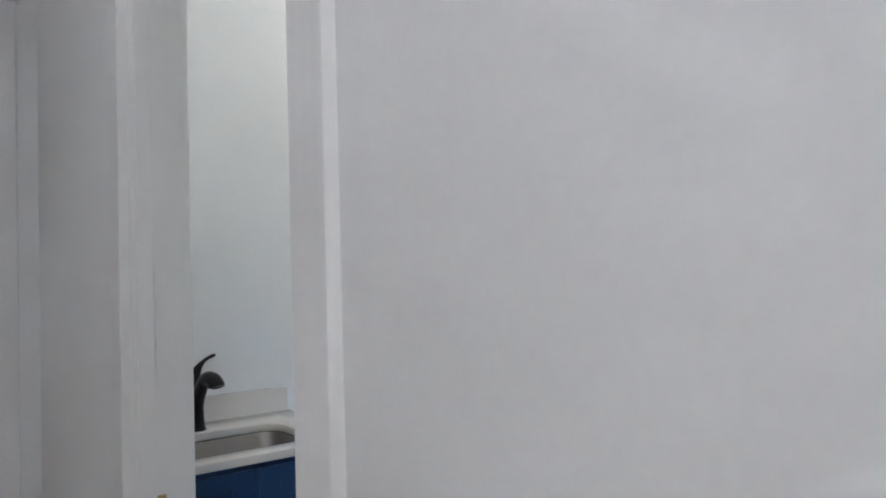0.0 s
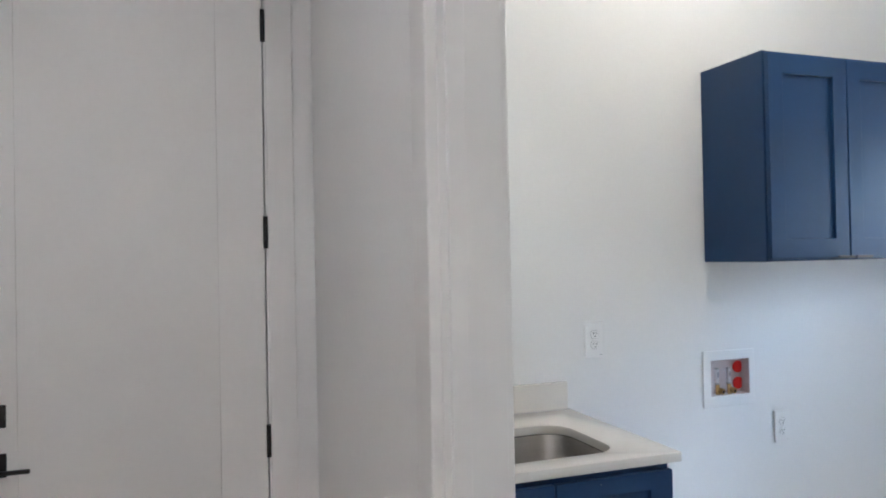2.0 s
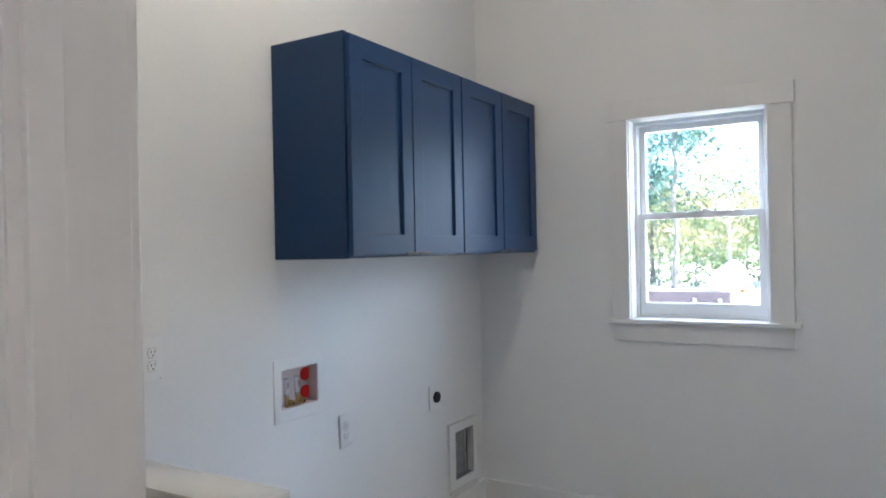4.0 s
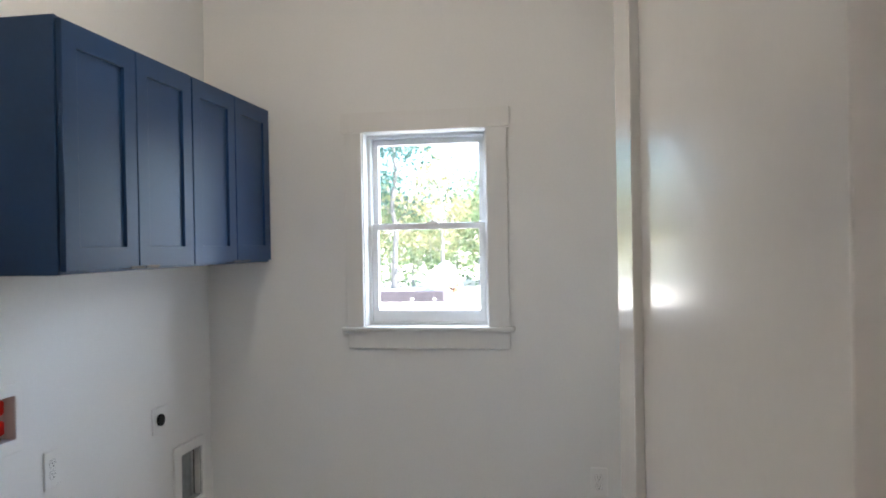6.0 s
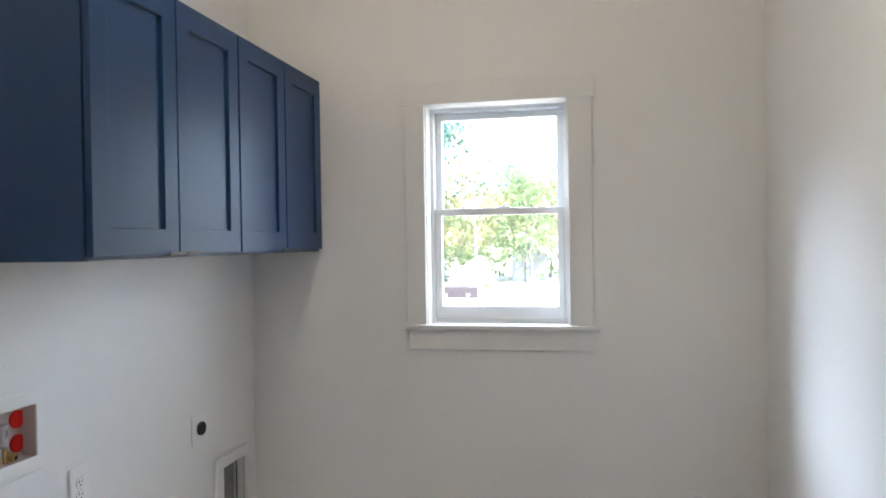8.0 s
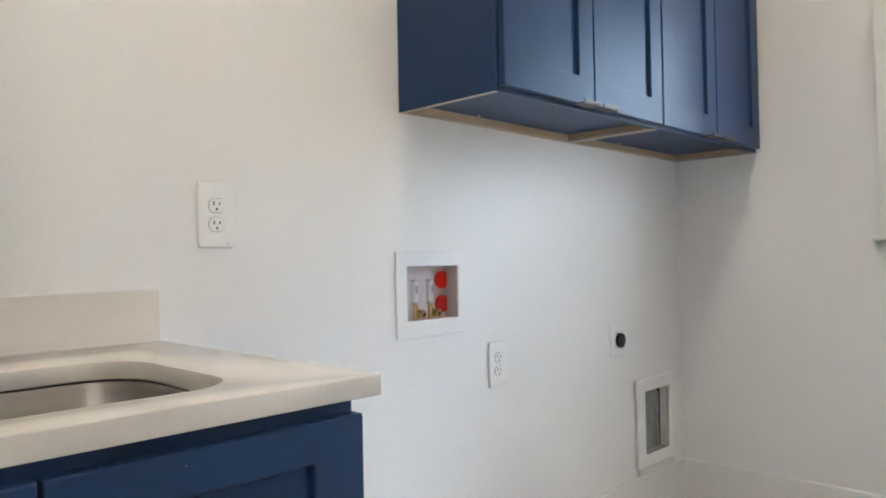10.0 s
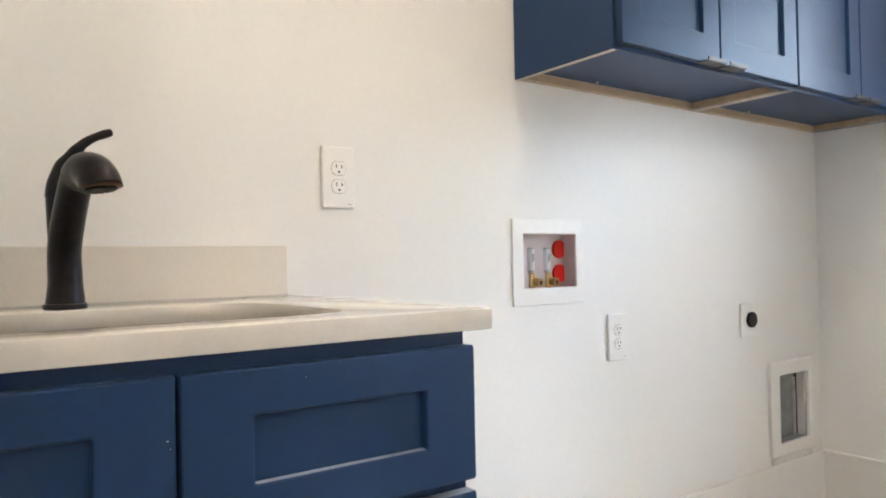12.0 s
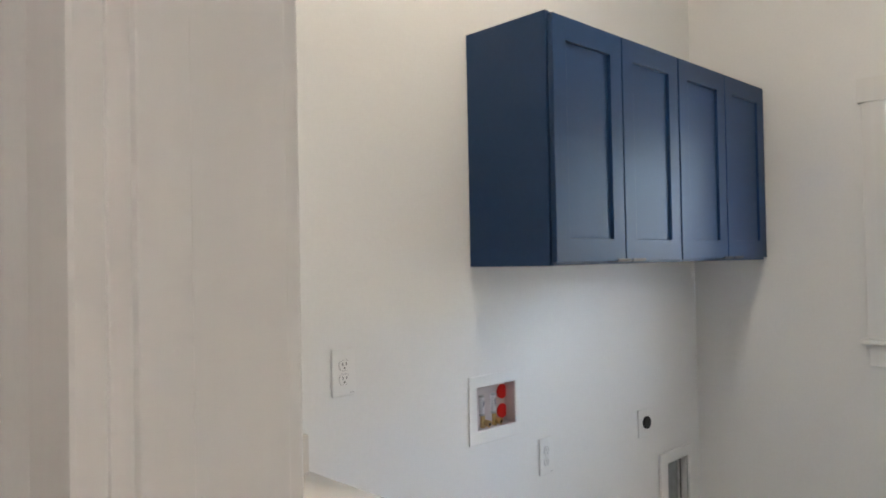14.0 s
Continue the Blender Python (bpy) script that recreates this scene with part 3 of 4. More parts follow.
def base_cabinet():
    x0, x1, yf, top = 0.4515, 1.206, 2.0505, 0.8855
    cab = thing("base_cabinet", ((x0 + x1) / 2, NORTH, 0), "navy blue shaker sink base cabinet under a quartz top", "cabinet")
    part("side_panel", box(x0, x0 + 0.016, yf, NORTH - 0.001, 0, top, 0.001), BLUE, cab)
    side = box(x1 - 0.016, x1, yf + 0.0, NORTH - 0.001, 0.1, top, 0.001)
    box(x1 - 0.016, x1, yf + 0.075, NORTH - 0.001, 0.0, 0.0999, 0.001, into=side)
    part("side_panel", side, BLUE, cab)
    part("face_frame", ring_frame((x0 + 0.0005, x1 + 0.0005, 0.1, top - 0.0005), (x0 + 0.04, x1 - 0.04, 0.14, 0.84), 0.018, "y", yf - 0.0185, 0.001), BLUE, cab)
    part("middle_rail", box(x0 + 0.039, x1 - 0.039, yf - 0.018, yf - 0.001, 0.665, 0.71), BLUE, cab)
    part("middle_stile", box(0.815, 0.855, yf - 0.0175, yf - 0.0015, 0.14, 0.84), BLUE, cab)
    part("toe_kick", box(x0 + 0.017, x1 - 0.017, yf + 0.060, yf + 0.075, 0.0, 0.0995), BLUE, cab)
    face = yf - 0.0395
    for d0, d1, p0, p1 in ((0.456, 0.8335, 0.758, 0.830), (0.8375, 1.2085, 0.841, 0.920)):
        frame_bm, panel_bm = shaker_front(d0, d1, 0.696, 0.868, face, 0.0205, 0.076, 0.050, 0.012, 0.0026)
        drawer = part("drawer_front", frame_bm, BLUE, cab)
        part("panel", panel_bm, BLUE, drawer)
        frame_bm, panel_bm = shaker_front(d0, d1, 0.112, 0.681, face, 0.0205, 0.073, 0.078, 0.012, 0.0026)
        door = part("door", frame_bm, BLUE, cab)
        part("panel", panel_bm, BLUE, door)
        tab_pull(p0, p1, face, 0.6828, door, True)
    # Pale strips: the bright line along these edges, put into the colour.
    for d0, d1 in ((0.456, 0.8335), (0.8375, 1.2085)):
        part("worn_edge", box(d0 + 0.0785, d1 - 0.0785, face + 0.0012, face + 0.0100, 0.7458, 0.7466), EDGE_SHINE, cab, "pale strip painted as the highlight on the lower edge of the recess")
        part("worn_edge", box(d0 + 0.003, d1 - 0.003, face + 0.0015, face + 0.019, 0.6808, 0.6815), EDGE_SHINE, cab, "pale strip painted as the highlight on the upper edge of the door")
    # nicks in the paint
    flecks = bmesh.new()
    rng = random.Random(4)
    for cx, cz, n in ((0.978, 0.857, 1), (0.826, 0.80, 2), (0.962, 0.705, 2), (0.93, 0.65, 2), (0.80, 0.655, 4), (1.19, 0.60, 3), (0.75, 0.645, 1)):
        for _ in range(n):
            fx, fz, s = cx + rng.uniform(-0.012, 0.012), cz + rng.uniform(-0.006, 0.006), rng.uniform(0.0004, 0.0011)
            box(fx, fx + s * rng.uniform(1, 2.5), face - 0.0006, face - 0.0001, fz, fz + s * rng.uniform(0.8, 2), into=flecks)
    part("paint_nicks", flecks, LABEL, cab, "pale nicks in the blue paint")["kind"] = "stuff"


base_cabinet()

SINK = (0.515, 1.093, 2.092, 2.455)


def countertop():
    """Quartz slab with the sink's hole cut through, and its backsplash."""
    x0, x1, y0, y1, z0, z1 = ROOM_W + 0.0005, 1.241, 2.012, NORTH - 0.0005, 0.886, 0.914
    top = thing("countertop", ((x0 + x1) / 2, y1, z0), "beige-white quartz countertop with an undermount sink cut-out", "countertop")
    hole = rounded_loop(*SINK, 0.085)
    bm = bmesh.new()
    n = len(hole)
    cx, cy = (SINK[0] + SINK[1]) / 2, (SINK[2] + SINK[3]) / 2
    for z in (z0, z1):
        ring = [bm.verts.new((x, y, z)) for x, y in hole]
        corners = [bm.verts.new((x, y, z)) for x, y in ((x1, y1), (x0, y1), (x0, y0), (x1, y0))]
        quarter = n // 4
        for q in range(4):
            for i in range(quarter - 1):
                bm.faces.new([corners[q], ring[q * quarter + i], ring[q * quarter + i + 1]])
            k = (q * quarter + quarter) % n
            bm.faces.new([corners[q], ring[q * quarter + quarter - 1], ring[k], corners[(q + 1) % 4]])
    bm.verts.ensure_lookup_table()
    half = len(bm.verts) // 2
    for i in range(n):
        bm.faces.new([bm.verts[i], bm.verts[(i + 1) % n], bm.verts[half + (i + 1) % n], bm.verts[half + i]])
    for i in range(4):
        j = (i + 1) % 4
        bm.faces.new([bm.verts[n + i], bm.verts[n + j], bm.verts[half + n + j], bm.verts[half + n + i]])
    bmesh.ops.recalc_face_normals(bm, faces=bm.faces)
    rim = [e for e in bm.edges if len(e.link_faces) == 2 and e.calc_face_angle(0) > 0.5]
    bmesh.ops.bevel(bm, geom=rim, offset=0.0022, segments=2, affect="EDGES", profile=0.5)
    part("slab", bm, QUARTZ, top, smooth=35)
    splash = thing("backsplash", ((x0 + 1.231) / 2, y1, z1), "low beige-white quartz backsplash on the countertop", "backsplash")
    part("slab", box(x0, 1.231, NORTH - 0.0205, NORTH - 0.0005, z1 + 0.0003, 1.014, 0.0015), QUARTZ, splash)
    part("caulk_line", box(x0, 1.2308, NORTH - 0.0225, NORTH - 0.0206, z1 + 0.0002, z1 + 0.0025), GROUT, splash)


countertop()


def sink():
    ob = thing("sink", (0.804, 2.27, 0.70), "brushed stainless steel undermount sink bowl", "sink")
    bm, rings = bmesh.new(), []
    for grow, r, z in ((0.02, 0.09, 0.8855), (0.003, 0.088, 0.8855), (0.002, 0.088, 0.883), (-0.004, 0.085, 0.875), (-0.010, 0.08, 0.74), (-0.022, 0.07, 0.715), (-0.05, 0.05, 0.705)):
        loop = rounded_loop(SINK[0] - grow, SINK[1] + grow, SINK[2] - grow, SINK[3] + grow, r)
        rings.append([bm.verts.new((x, y, z)) for x, y in loop])
    for r0, r1 in zip(rings, rings[1:]):
        for i in range(len(r0)):
            bm.faces.new([r0[i], r0[(i + 1) % len(r0)], r1[(i + 1) % len(r0)], r1[i]])
    bm.faces.new(rings[-1])
    part("bowl", bm, STEEL, ob, smooth=50)
    seam = [Vector((x, y, 0.8848)) for x, y in rounded_loop(SINK[0] - 0.0012, SINK[1] + 0.0012, SINK[2] - 0.0012, SINK[3] + 0.0012, 0.086)]
    part("seal", tube(seam + seam[:1], [0.0014] * (len(seam) + 1), 6), TIMBER, ob, "thin dark seal under the rim")
    part("drain", disc((0.804, 2.27, 0.7075), 0.045, 0.004, "z", 32, 0.0015), STEEL, ob)
    part("strainer", disc((0.804, 2.27, 0.711), 0.03, 0.003, "z", 24, 0.001), BLACK, ob)


sink()


def faucet():
    """A leaning one-hole faucet with a pull-out head and a curved lever behind it."""
    ob = thing("faucet", (0.813, 2.518, 0.914), "oil-rubbed bronze single-lever faucet standing behind the sink", "faucet")
    part("base_ring", disc((0.810, 2.518, 0.9185), 0.0315, 0.009, "z", 40, 0.0025), BRONZE, ob)
    path, radii = smooth_path(
        [(0.810, 2.518, 0.922), (0.810, 2.518, 0.96), (0.809, 2.517, 1.0), (0.811, 2.505, 1.037), (0.8145, 2.476, 1.080), (0.8165, 2.446, 1.107), (0.821, 2.415, 1.1165)],
        [0.0280, 0.0244, 0.0240, 0.0240, 0.0232, 0.0226, 0.0230])
    part("spout", tube(path, radii, 28), BRONZE, ob, smooth=45)
    path, radii = smooth_path(
        [(0.8165, 2.440, 1.111), (0.822, 2.412, 1.117), (0.829, 2.388, 1.1105), (0.8335, 2.377, 1.098), (0.835, 2.374, 1.0895)],
        [0.0240, 0.0258, 0.0272, 0.0284, 0.0288])
    head = part("spray_head", tube(path, radii, 28), BRONZE, ob, smooth=45)
    aim = Vector((0.001, -0.001, -0.012)).normalized().to_track_quat("Z", "Y").to_matrix().to_4x4()
    for name, r, d, off, mat, label in (("rim", 0.0291, 0.002, 0.0002, COPPER_EDGE, "worn copper-coloured rim"), ("spray_face", 0.021, 0.004, 0.003, SLOT, "black spray face")):
        bm = disc((0, 0, off), r, d, "z", 32, 0.0008)
        bm.transform(Matrix.Translation((0.835, 2.374, 1.0895)) @ aim)
        part(name, bm, mat, head, label)
    nozzles = bmesh.new()
    for k in range(12):
        a = 2 * math.pi * k / 12
        joined(nozzles, disc((0.015 * math.cos(a), 0.015 * math.sin(a), 0.0055), 0.0022, 0.003, "z", 8))
    nozzles.transform(Matrix.Translation((0.835, 2.374, 1.0895)) @ aim)
    part("nozzles", nozzles, PULL, head)
    path, radii = smooth_path(
        [(0.810, 2.530, 0.985), (0.809, 2.540, 1.04), (0.8085, 2.545, 1.0866)], [0.019, 0.0208, 0.0216])
    part("valve_body", tube(path, radii, 24), BRONZE, ob, smooth=45)
    path, radii = smooth_path(
        [(0.8085, 2.545, 1.0869), (0.8095, 2.543, 1.105), (0.8145, 2.535, 1.131), (0.8245, 2.522, 1.154), (0.836, 2.512, 1.170), (0.852, 2.508, 1.181), (0.866, 2.505, 1.187), (0.874, 2.504, 1.190), (0.8765, 2.504, 1.191)],
        [0.0228, 0.0218, 0.0182, 0.0112, 0.0074, 0.0064, 0.0070, 0.0062, 0.003])
    part("lever", tube(path, radii, 24, (1.0, 0.85)), BRONZE, ob, smooth=45)


faucet()


# ---- fittings on the walls ----
def duplex_outlet(centre, facing, label):
    """A large wall plate with two receptacles, built facing -y and turned."""
    ob = thing("outlet", centre, label, "outlet", "wall outlets", turn=facing)
    w, h = 0.079, 0.134
    bm = box(-w / 2, w / 2, -0.0085, 0, -h / 2, h / 2, 0.0045, segments=3)
    plate = part("plate", bm, PLATE, ob, local=True)
    part("screw", disc((0, -0.009, 0), 0.0028, 0.0016, "y", 14), PLATE, plate, local=True)
    part("print_mark", box(0.020, 0.031, -0.0089, -0.0084, -0.0582, -0.0570), GREY_GAP, plate, local=True)
    for dz in (0.0195, -0.0195):
        bm = disc((0, -0.0092, dz), 0.0172, 0.003, "y", 32, 0.0008)
        for v in bm.verts:
            v.co.z = dz + max(-0.0142, min(0.0142, v.co.z - dz))
        face = part("receptacle", bm, PLATE, ob, local=True)
        for dx, hgt in ((-0.0063, 0.0042), (0.0063, 0.0034)):
            part("slot", box(dx - 0.0011, dx + 0.0011, -0.0112, -0.0105, dz + 0.004 - hgt, dz + 0.004 + hgt), SLOT, face, local=True)
        part("ground_hole", disc((0, -0.0108, dz - 0.0075), 0.0026, 0.0006, "y", 14), SLOT, face, local=True)
        gap = disc((0, -0.0086, dz), 0.0181, 0.0006, "y", 32)
        for v in gap.verts:
            v.co.z = dz + max(-0.0154, min(0.0150, v.co.z - dz))
        part("gap", gap, GREY_GAP, face, "thin grey gap round the receptacle", local=True)


duplex_outlet((1.357, NORTH, 1.161), 0, "white duplex outlet on a large plate above the countertop")
duplex_outlet((2.246, NORTH, 0.751), 0, "white duplex outlet on a large plate below the washer box")
duplex_outlet((EAST, 0.731, 0.392), -90, "white duplex outlet low on the window wall")


def dryer_outlet():
    ob = thing("dryer_outlet", (2.929, NORTH, 0.757), "white square plate with a round black dryer receptacle", "outlet")
    part("plate", box(2.872, 2.987, NORTH - 0.007, NORTH, 0.699, 0.814, 0.003, segments=3), PLATE, ob)
    body = part("receptacle", disc((2.928, NORTH - 0.012, 0.757), 0.0262, 0.012, "y", 40, 0.002), SLOT, ob, "round black receptacle")
    for dx, dz, w, h in ((-0.011, 0.003, 0.0015, 0.006), (0.011, 0.003, 0.0015, 0.006), (0, -0.012, 0.005, 0.0018), (0, 0.013, 0.002, 0.003)):
        part("slot", box(2.928 + dx - w, 2.928 + dx + w, NORTH - 0.0186, NORTH - 0.0181, 0.757 + dz - h, 0.757 + dz + h), BLACK, body)


dryer_outlet()


def washer_box():
    x0, x1, z0, z1 = WB
    ob = thing("washer_outlet_box", ((x0 + x1) / 2, NORTH, z0), "white recessed washer outlet box with two valves and red caps", "outlet box")
    part("flange", ring_frame((1.852, 2.108, 0.857, 1.083), (1.890, 2.082, 0.901, 1.044), 0.006, "y", NORTH - 0.006, 0.002), PLATE, ob)
    tub = sheet_wall("y", NORTH + 0.046, NORTH + 0.050, (x0 + 0.001, x1 - 0.001), (z0 + 0.001, z1 - 0.001))
    for b in ((x0 + 0.001, x0 + 0.0045, z0 + 0.001, z1 - 0.001), (x1 - 0.0045, x1 - 0.001, z0 + 0.001, z1 - 0.001), (x0 + 0.005, x1 - 0.005, z0 + 0.001, z0 + 0.0045), (x0 + 0.005, x1 - 0.005, z1 - 0.0045, z1 - 0.001)):
        box(b[0], b[1], NORTH + 0.0004, NORTH + 0.0459, b[2], b[3], into=tub)
    part("tub", tub, BOX_PLASTIC, ob, "grey-pink plastic recess")
    for z in (1.004, 0.937):
        bm = disc((2.065, NORTH + 0.042, z), 0.0248, 0.007, "y", 40, 0.0012)
        for v in bm.verts:
            v.co.x = min(v.co.x, x1 - 0.0052)
        part("red_cap", bm, RED, ob, "bright red plastic knock-out cap")
    y = NORTH + 0.024
    for x in (1.946, 2.004):
        valve = part("valve", tube([(x, y, z0 + 0.0047), (x, y, z0 + 0.045)], [0.009, 0.008], 18), BRASS, ob, "brass quarter-turn valve")
        part("outlet_thread", tube([(x + 0.002, y, z0 + 0.024), (x + 0.006, y - 0.026, z0 + 0.019)], [0.0105, 0.0118], 20), BRASS, valve)
        part("thread_bore", tube([(x + 0.0061, y - 0.0262, z0 + 0.019), (x + 0.0062, y - 0.0268, z0 + 0.0189)], [0.006, 0.006], 16), SLOT, valve)
        part("lever_handle", box(x - 0.016, x - 0.006, y - 0.010, y - 0.005, z0 + 0.006, z0 + 0.042, 0.002), BRASS, valve)
        arrester = part("hammer_arrester", tube([(x - 0.004, y, z0 + 0.0452), (x - 0.004, y, z0 + 0.112)], [0.0088, 0.0088], 22), GALV, ob, "short metal hammer arrester with a white label")
        part("label", tube([(x - 0.004, y, z0 + 0.052), (x - 0.004, y, z0 + 0.108)], [0.0092, 0.0092], 22, caps=False), LABEL, arrester, "white paper label with grey print")
        for k in range(3):
            part("print_bar", box(x - 0.0080 + 0.0030 * k, x - 0.0068 + 0.0030 * k, y - 0.0098, y - 0.0093, z0 + 0.072 + 0.003 * k, z0 + 0.096), INK, arrester)


washer_box()


def vent_box():
    x0, x1, z0, z1 = VB
    ob = thing("dryer_vent_box", ((x0 + x1) / 2, NORTH, z0), "recessed galvanised dryer vent box with a white frame above the baseboard", "vent box")
    part("flange", ring_frame((3.036, 3.320, 0.262, 0.596), (3.096, 3.291, 0.305, 0.546), 0.014, "y", NORTH - 0.014, 0.005), PLATE, ob)
    back = NORTH + 0.034
    tub = sheet_wall("y", back, back + 0.003, (x0 + 0.001, x1 - 0.001), (z0 + 0.001, z1 - 0.001))
    for b in ((x0 + 0.001, x0 + 0.004, z0 + 0.001, z1 - 0.001), (x1 - 0.004, x1 - 0.001, z0 + 0.001, z1 - 0.001), (x0 + 0.0045, x1 - 0.0045, z0 + 0.001, z0 + 0.004), (x0 + 0.0045, x1 - 0.0045, z1 - 0.004, z1 - 0.001)):
        box(b[0], b[1], NORTH + 0.0004, back - 0.0001, b[2], b[3], into=tub)
    part("tub", tub, VENT_METAL, ob, "grey sheet metal recess")
    part("side_lining", box(x1 - 0.0088, x1 - 0.0047, NORTH + 0.001, back - 0.004, z0 + 0.005, z1 - 0.005, 0.0008), CAULK, ob, "pale lining on the side of the recess")
    part("seam", box(x1 - 0.034, x1 - 0.0215, back - 0.006, back - 0.0002, z0 + 0.006, z1 - 0.030, 0.001), GALV, ob)
    part("corner_gap", box(x1 - 0.0205, x1 - 0.0092, back - 0.003, back - 0.0002, z0 + 0.010, z1 - 0.006), SLOT, ob, "dark gap in the corner of the recess")
    duct = tube([(3.118, back - 0.014, z0 + 0.0045), (3.116, back - 0.014, z0 + 0.07)], [0.0125, 0.010], 24)
    part("duct_collar", duct, LABEL, ob, "pale duct collar in the recess")
    part("lower_strip", box(3.046, 3.312, NORTH - 0.0125, NORTH - 0.0003, 0.2365, 0.2605, 0.002), CAULK, ob, "unpainted grey strip")


vent_box()


# ---- ceiling lamps (above the picture; they light both spaces, the hall's two are added) ----
def flush_lamp(x, y, radius, label):
    ob = thing("ceiling_light", (x, y, CEIL), label, "ceiling light", "ceiling lights")
    part("trim_ring", tube([(x, y, CEIL - 0.012), (x, y, CEIL - 0.0005)], [radius + 0.03, radius + 0.035], 40), TRIM, ob)


flush_lamp(1.74, 1.78, 0.09, "round white flush ceiling light of the laundry")
for hall_y in (-0.7, 1.35):
    flush_lamp(-0.5, hall_y, 0.09, "unseen round white ceiling ring, added at the fill lamp of the hall")


# ---- outdoors, seen through the window ----
GROUND = -0.62


def ground_sheet():
    bm = bmesh.new()
    n = 40
    grid = []
    for i in range(n + 1):
        x = EAST + 0.165 + (i / n) ** 2.2 * 600
        row = []
        for j in range(n + 1):
            s = 2 * j / n - 1
            y = 1.5 + math.copysign(abs(s) ** 2.2, s) * 500
            d = x - EAST
            rise = 0.10 * noise.noise(Vector((x * 0.12, y * 0.12, 0))) * min(1, d / 6) + 0.9 * max(0.0, min(1.0, (d - 34) / 60))
            row.append(bm.verts.new((x, y, GROUND + rise)))
        grid.append(row)
    for i in range(n):
        for j in range(n):
            bm.faces.new([grid[i][j], grid[i + 1][j], grid[i + 1][j + 1], grid[i][j + 1]])
    structure("ground", bm, DIRT, "bare sun-bleached sandy ground of a building site", "ground", 60)


ground_sheet()
structure("foundation_ground", box(-60, EAST + 0.17, -60, 60, GROUND - 0.4, GROUND - 0.002), DIRT, "bare sandy ground round the house", "ground")


def tree(seed, height, trunk_r, crown_r, crown_low, bark, leaf, count, leaf_size, lean=0.0):
    """A tapered trunk with limbs, and a crown of many small leaf clumps with gaps between the limbs' ends."""
    rng = random.Random(seed)
    ob = new("tree")
    steps = 9
    line = [Vector((lean * height * (k / steps) ** 2 + 0.05 * rng.uniform(-1, 1) * k / steps, 0.06 * rng.uniform(-1, 1) * k, height * 0.93 * k / steps)) for k in range(steps + 1)]
    radii = [trunk_r * (1 - 0.88 * k / steps) * (1.5 if k == 0 else 1.0) for k in range(steps + 1)]
    trunk = tube(line, radii, 9)
    tips = []
    for b in range(17):
        f = crown_low + (0.97 - crown_low) * (b + rng.random()) / 17
        k = min(int(f * steps), steps - 1)
        root = line[k].lerp(line[k + 1], f * steps - k)
        a = b * 2.4 + rng.uniform(-0.5, 0.5)
        reach = crown_r * (1.05 - 0.62 * f) * rng.uniform(0.55, 1.15)
        tip = root + Vector((math.cos(a) * reach, math.sin(a) * reach, reach * rng.uniform(0.15, 0.75)))
        mid = root.lerp(tip, 0.5) + Vector((0, 0, 0.07 * reach))
        joined(trunk, tube([root, mid, tip], [trunk_r * 0.30 * (1.1 - f), trunk_r * 0.18 * (1.1 - f), 0.012], 5))
        tips += [mid, tip, root.lerp(tip, 0.8), tip + Vector((rng.uniform(-1, 1), rng.uniform(-1, 1), rng.uniform(-0.2, 0.8))) * 0.35 * reach]
    part("trunk", trunk, bark, ob, smooth=60, local=True)
    verts, faces = [], []
    for _ in range(count):
        c = tips[rng.randrange(len(tips))]
        spread = crown_r * 0.17
        p = c + Vector((rng.gauss(0, 1), rng.gauss(0, 1), rng.gauss(0, 0.75))) * spread
        s = leaf_size * rng.uniform(0.5, 1.3)
        turn = Euler((rng.uniform(-1.2, 1.2), rng.uniform(-1.2, 1.2), rng.uniform(0, 6.28))).to_matrix()
        base = len(verts)
        for u, v, w in ((-1, 0, 0), (-0.25, 0.55, 0.18), (0.5, 0.42, 0.1), (1, 0, -0.15), (0.45, -0.48, 0.12), (-0.3, -0.5, 0.2)):
            verts.append(p + turn @ Vector((u * s, v * s, w * s)))
        faces += [(base, base + 1, base + 2, base + 3), (base, base + 3, base + 4, base + 5)]
    data = bpy.data.meshes.new("crown")
    data.from_pydata([tuple(v) for v in verts], [], faces)
    data.materials.append(leaf)
    crown = new("crown", data)
    crown.parent = ob
    crown["kind"] = "stuff"
    return ob


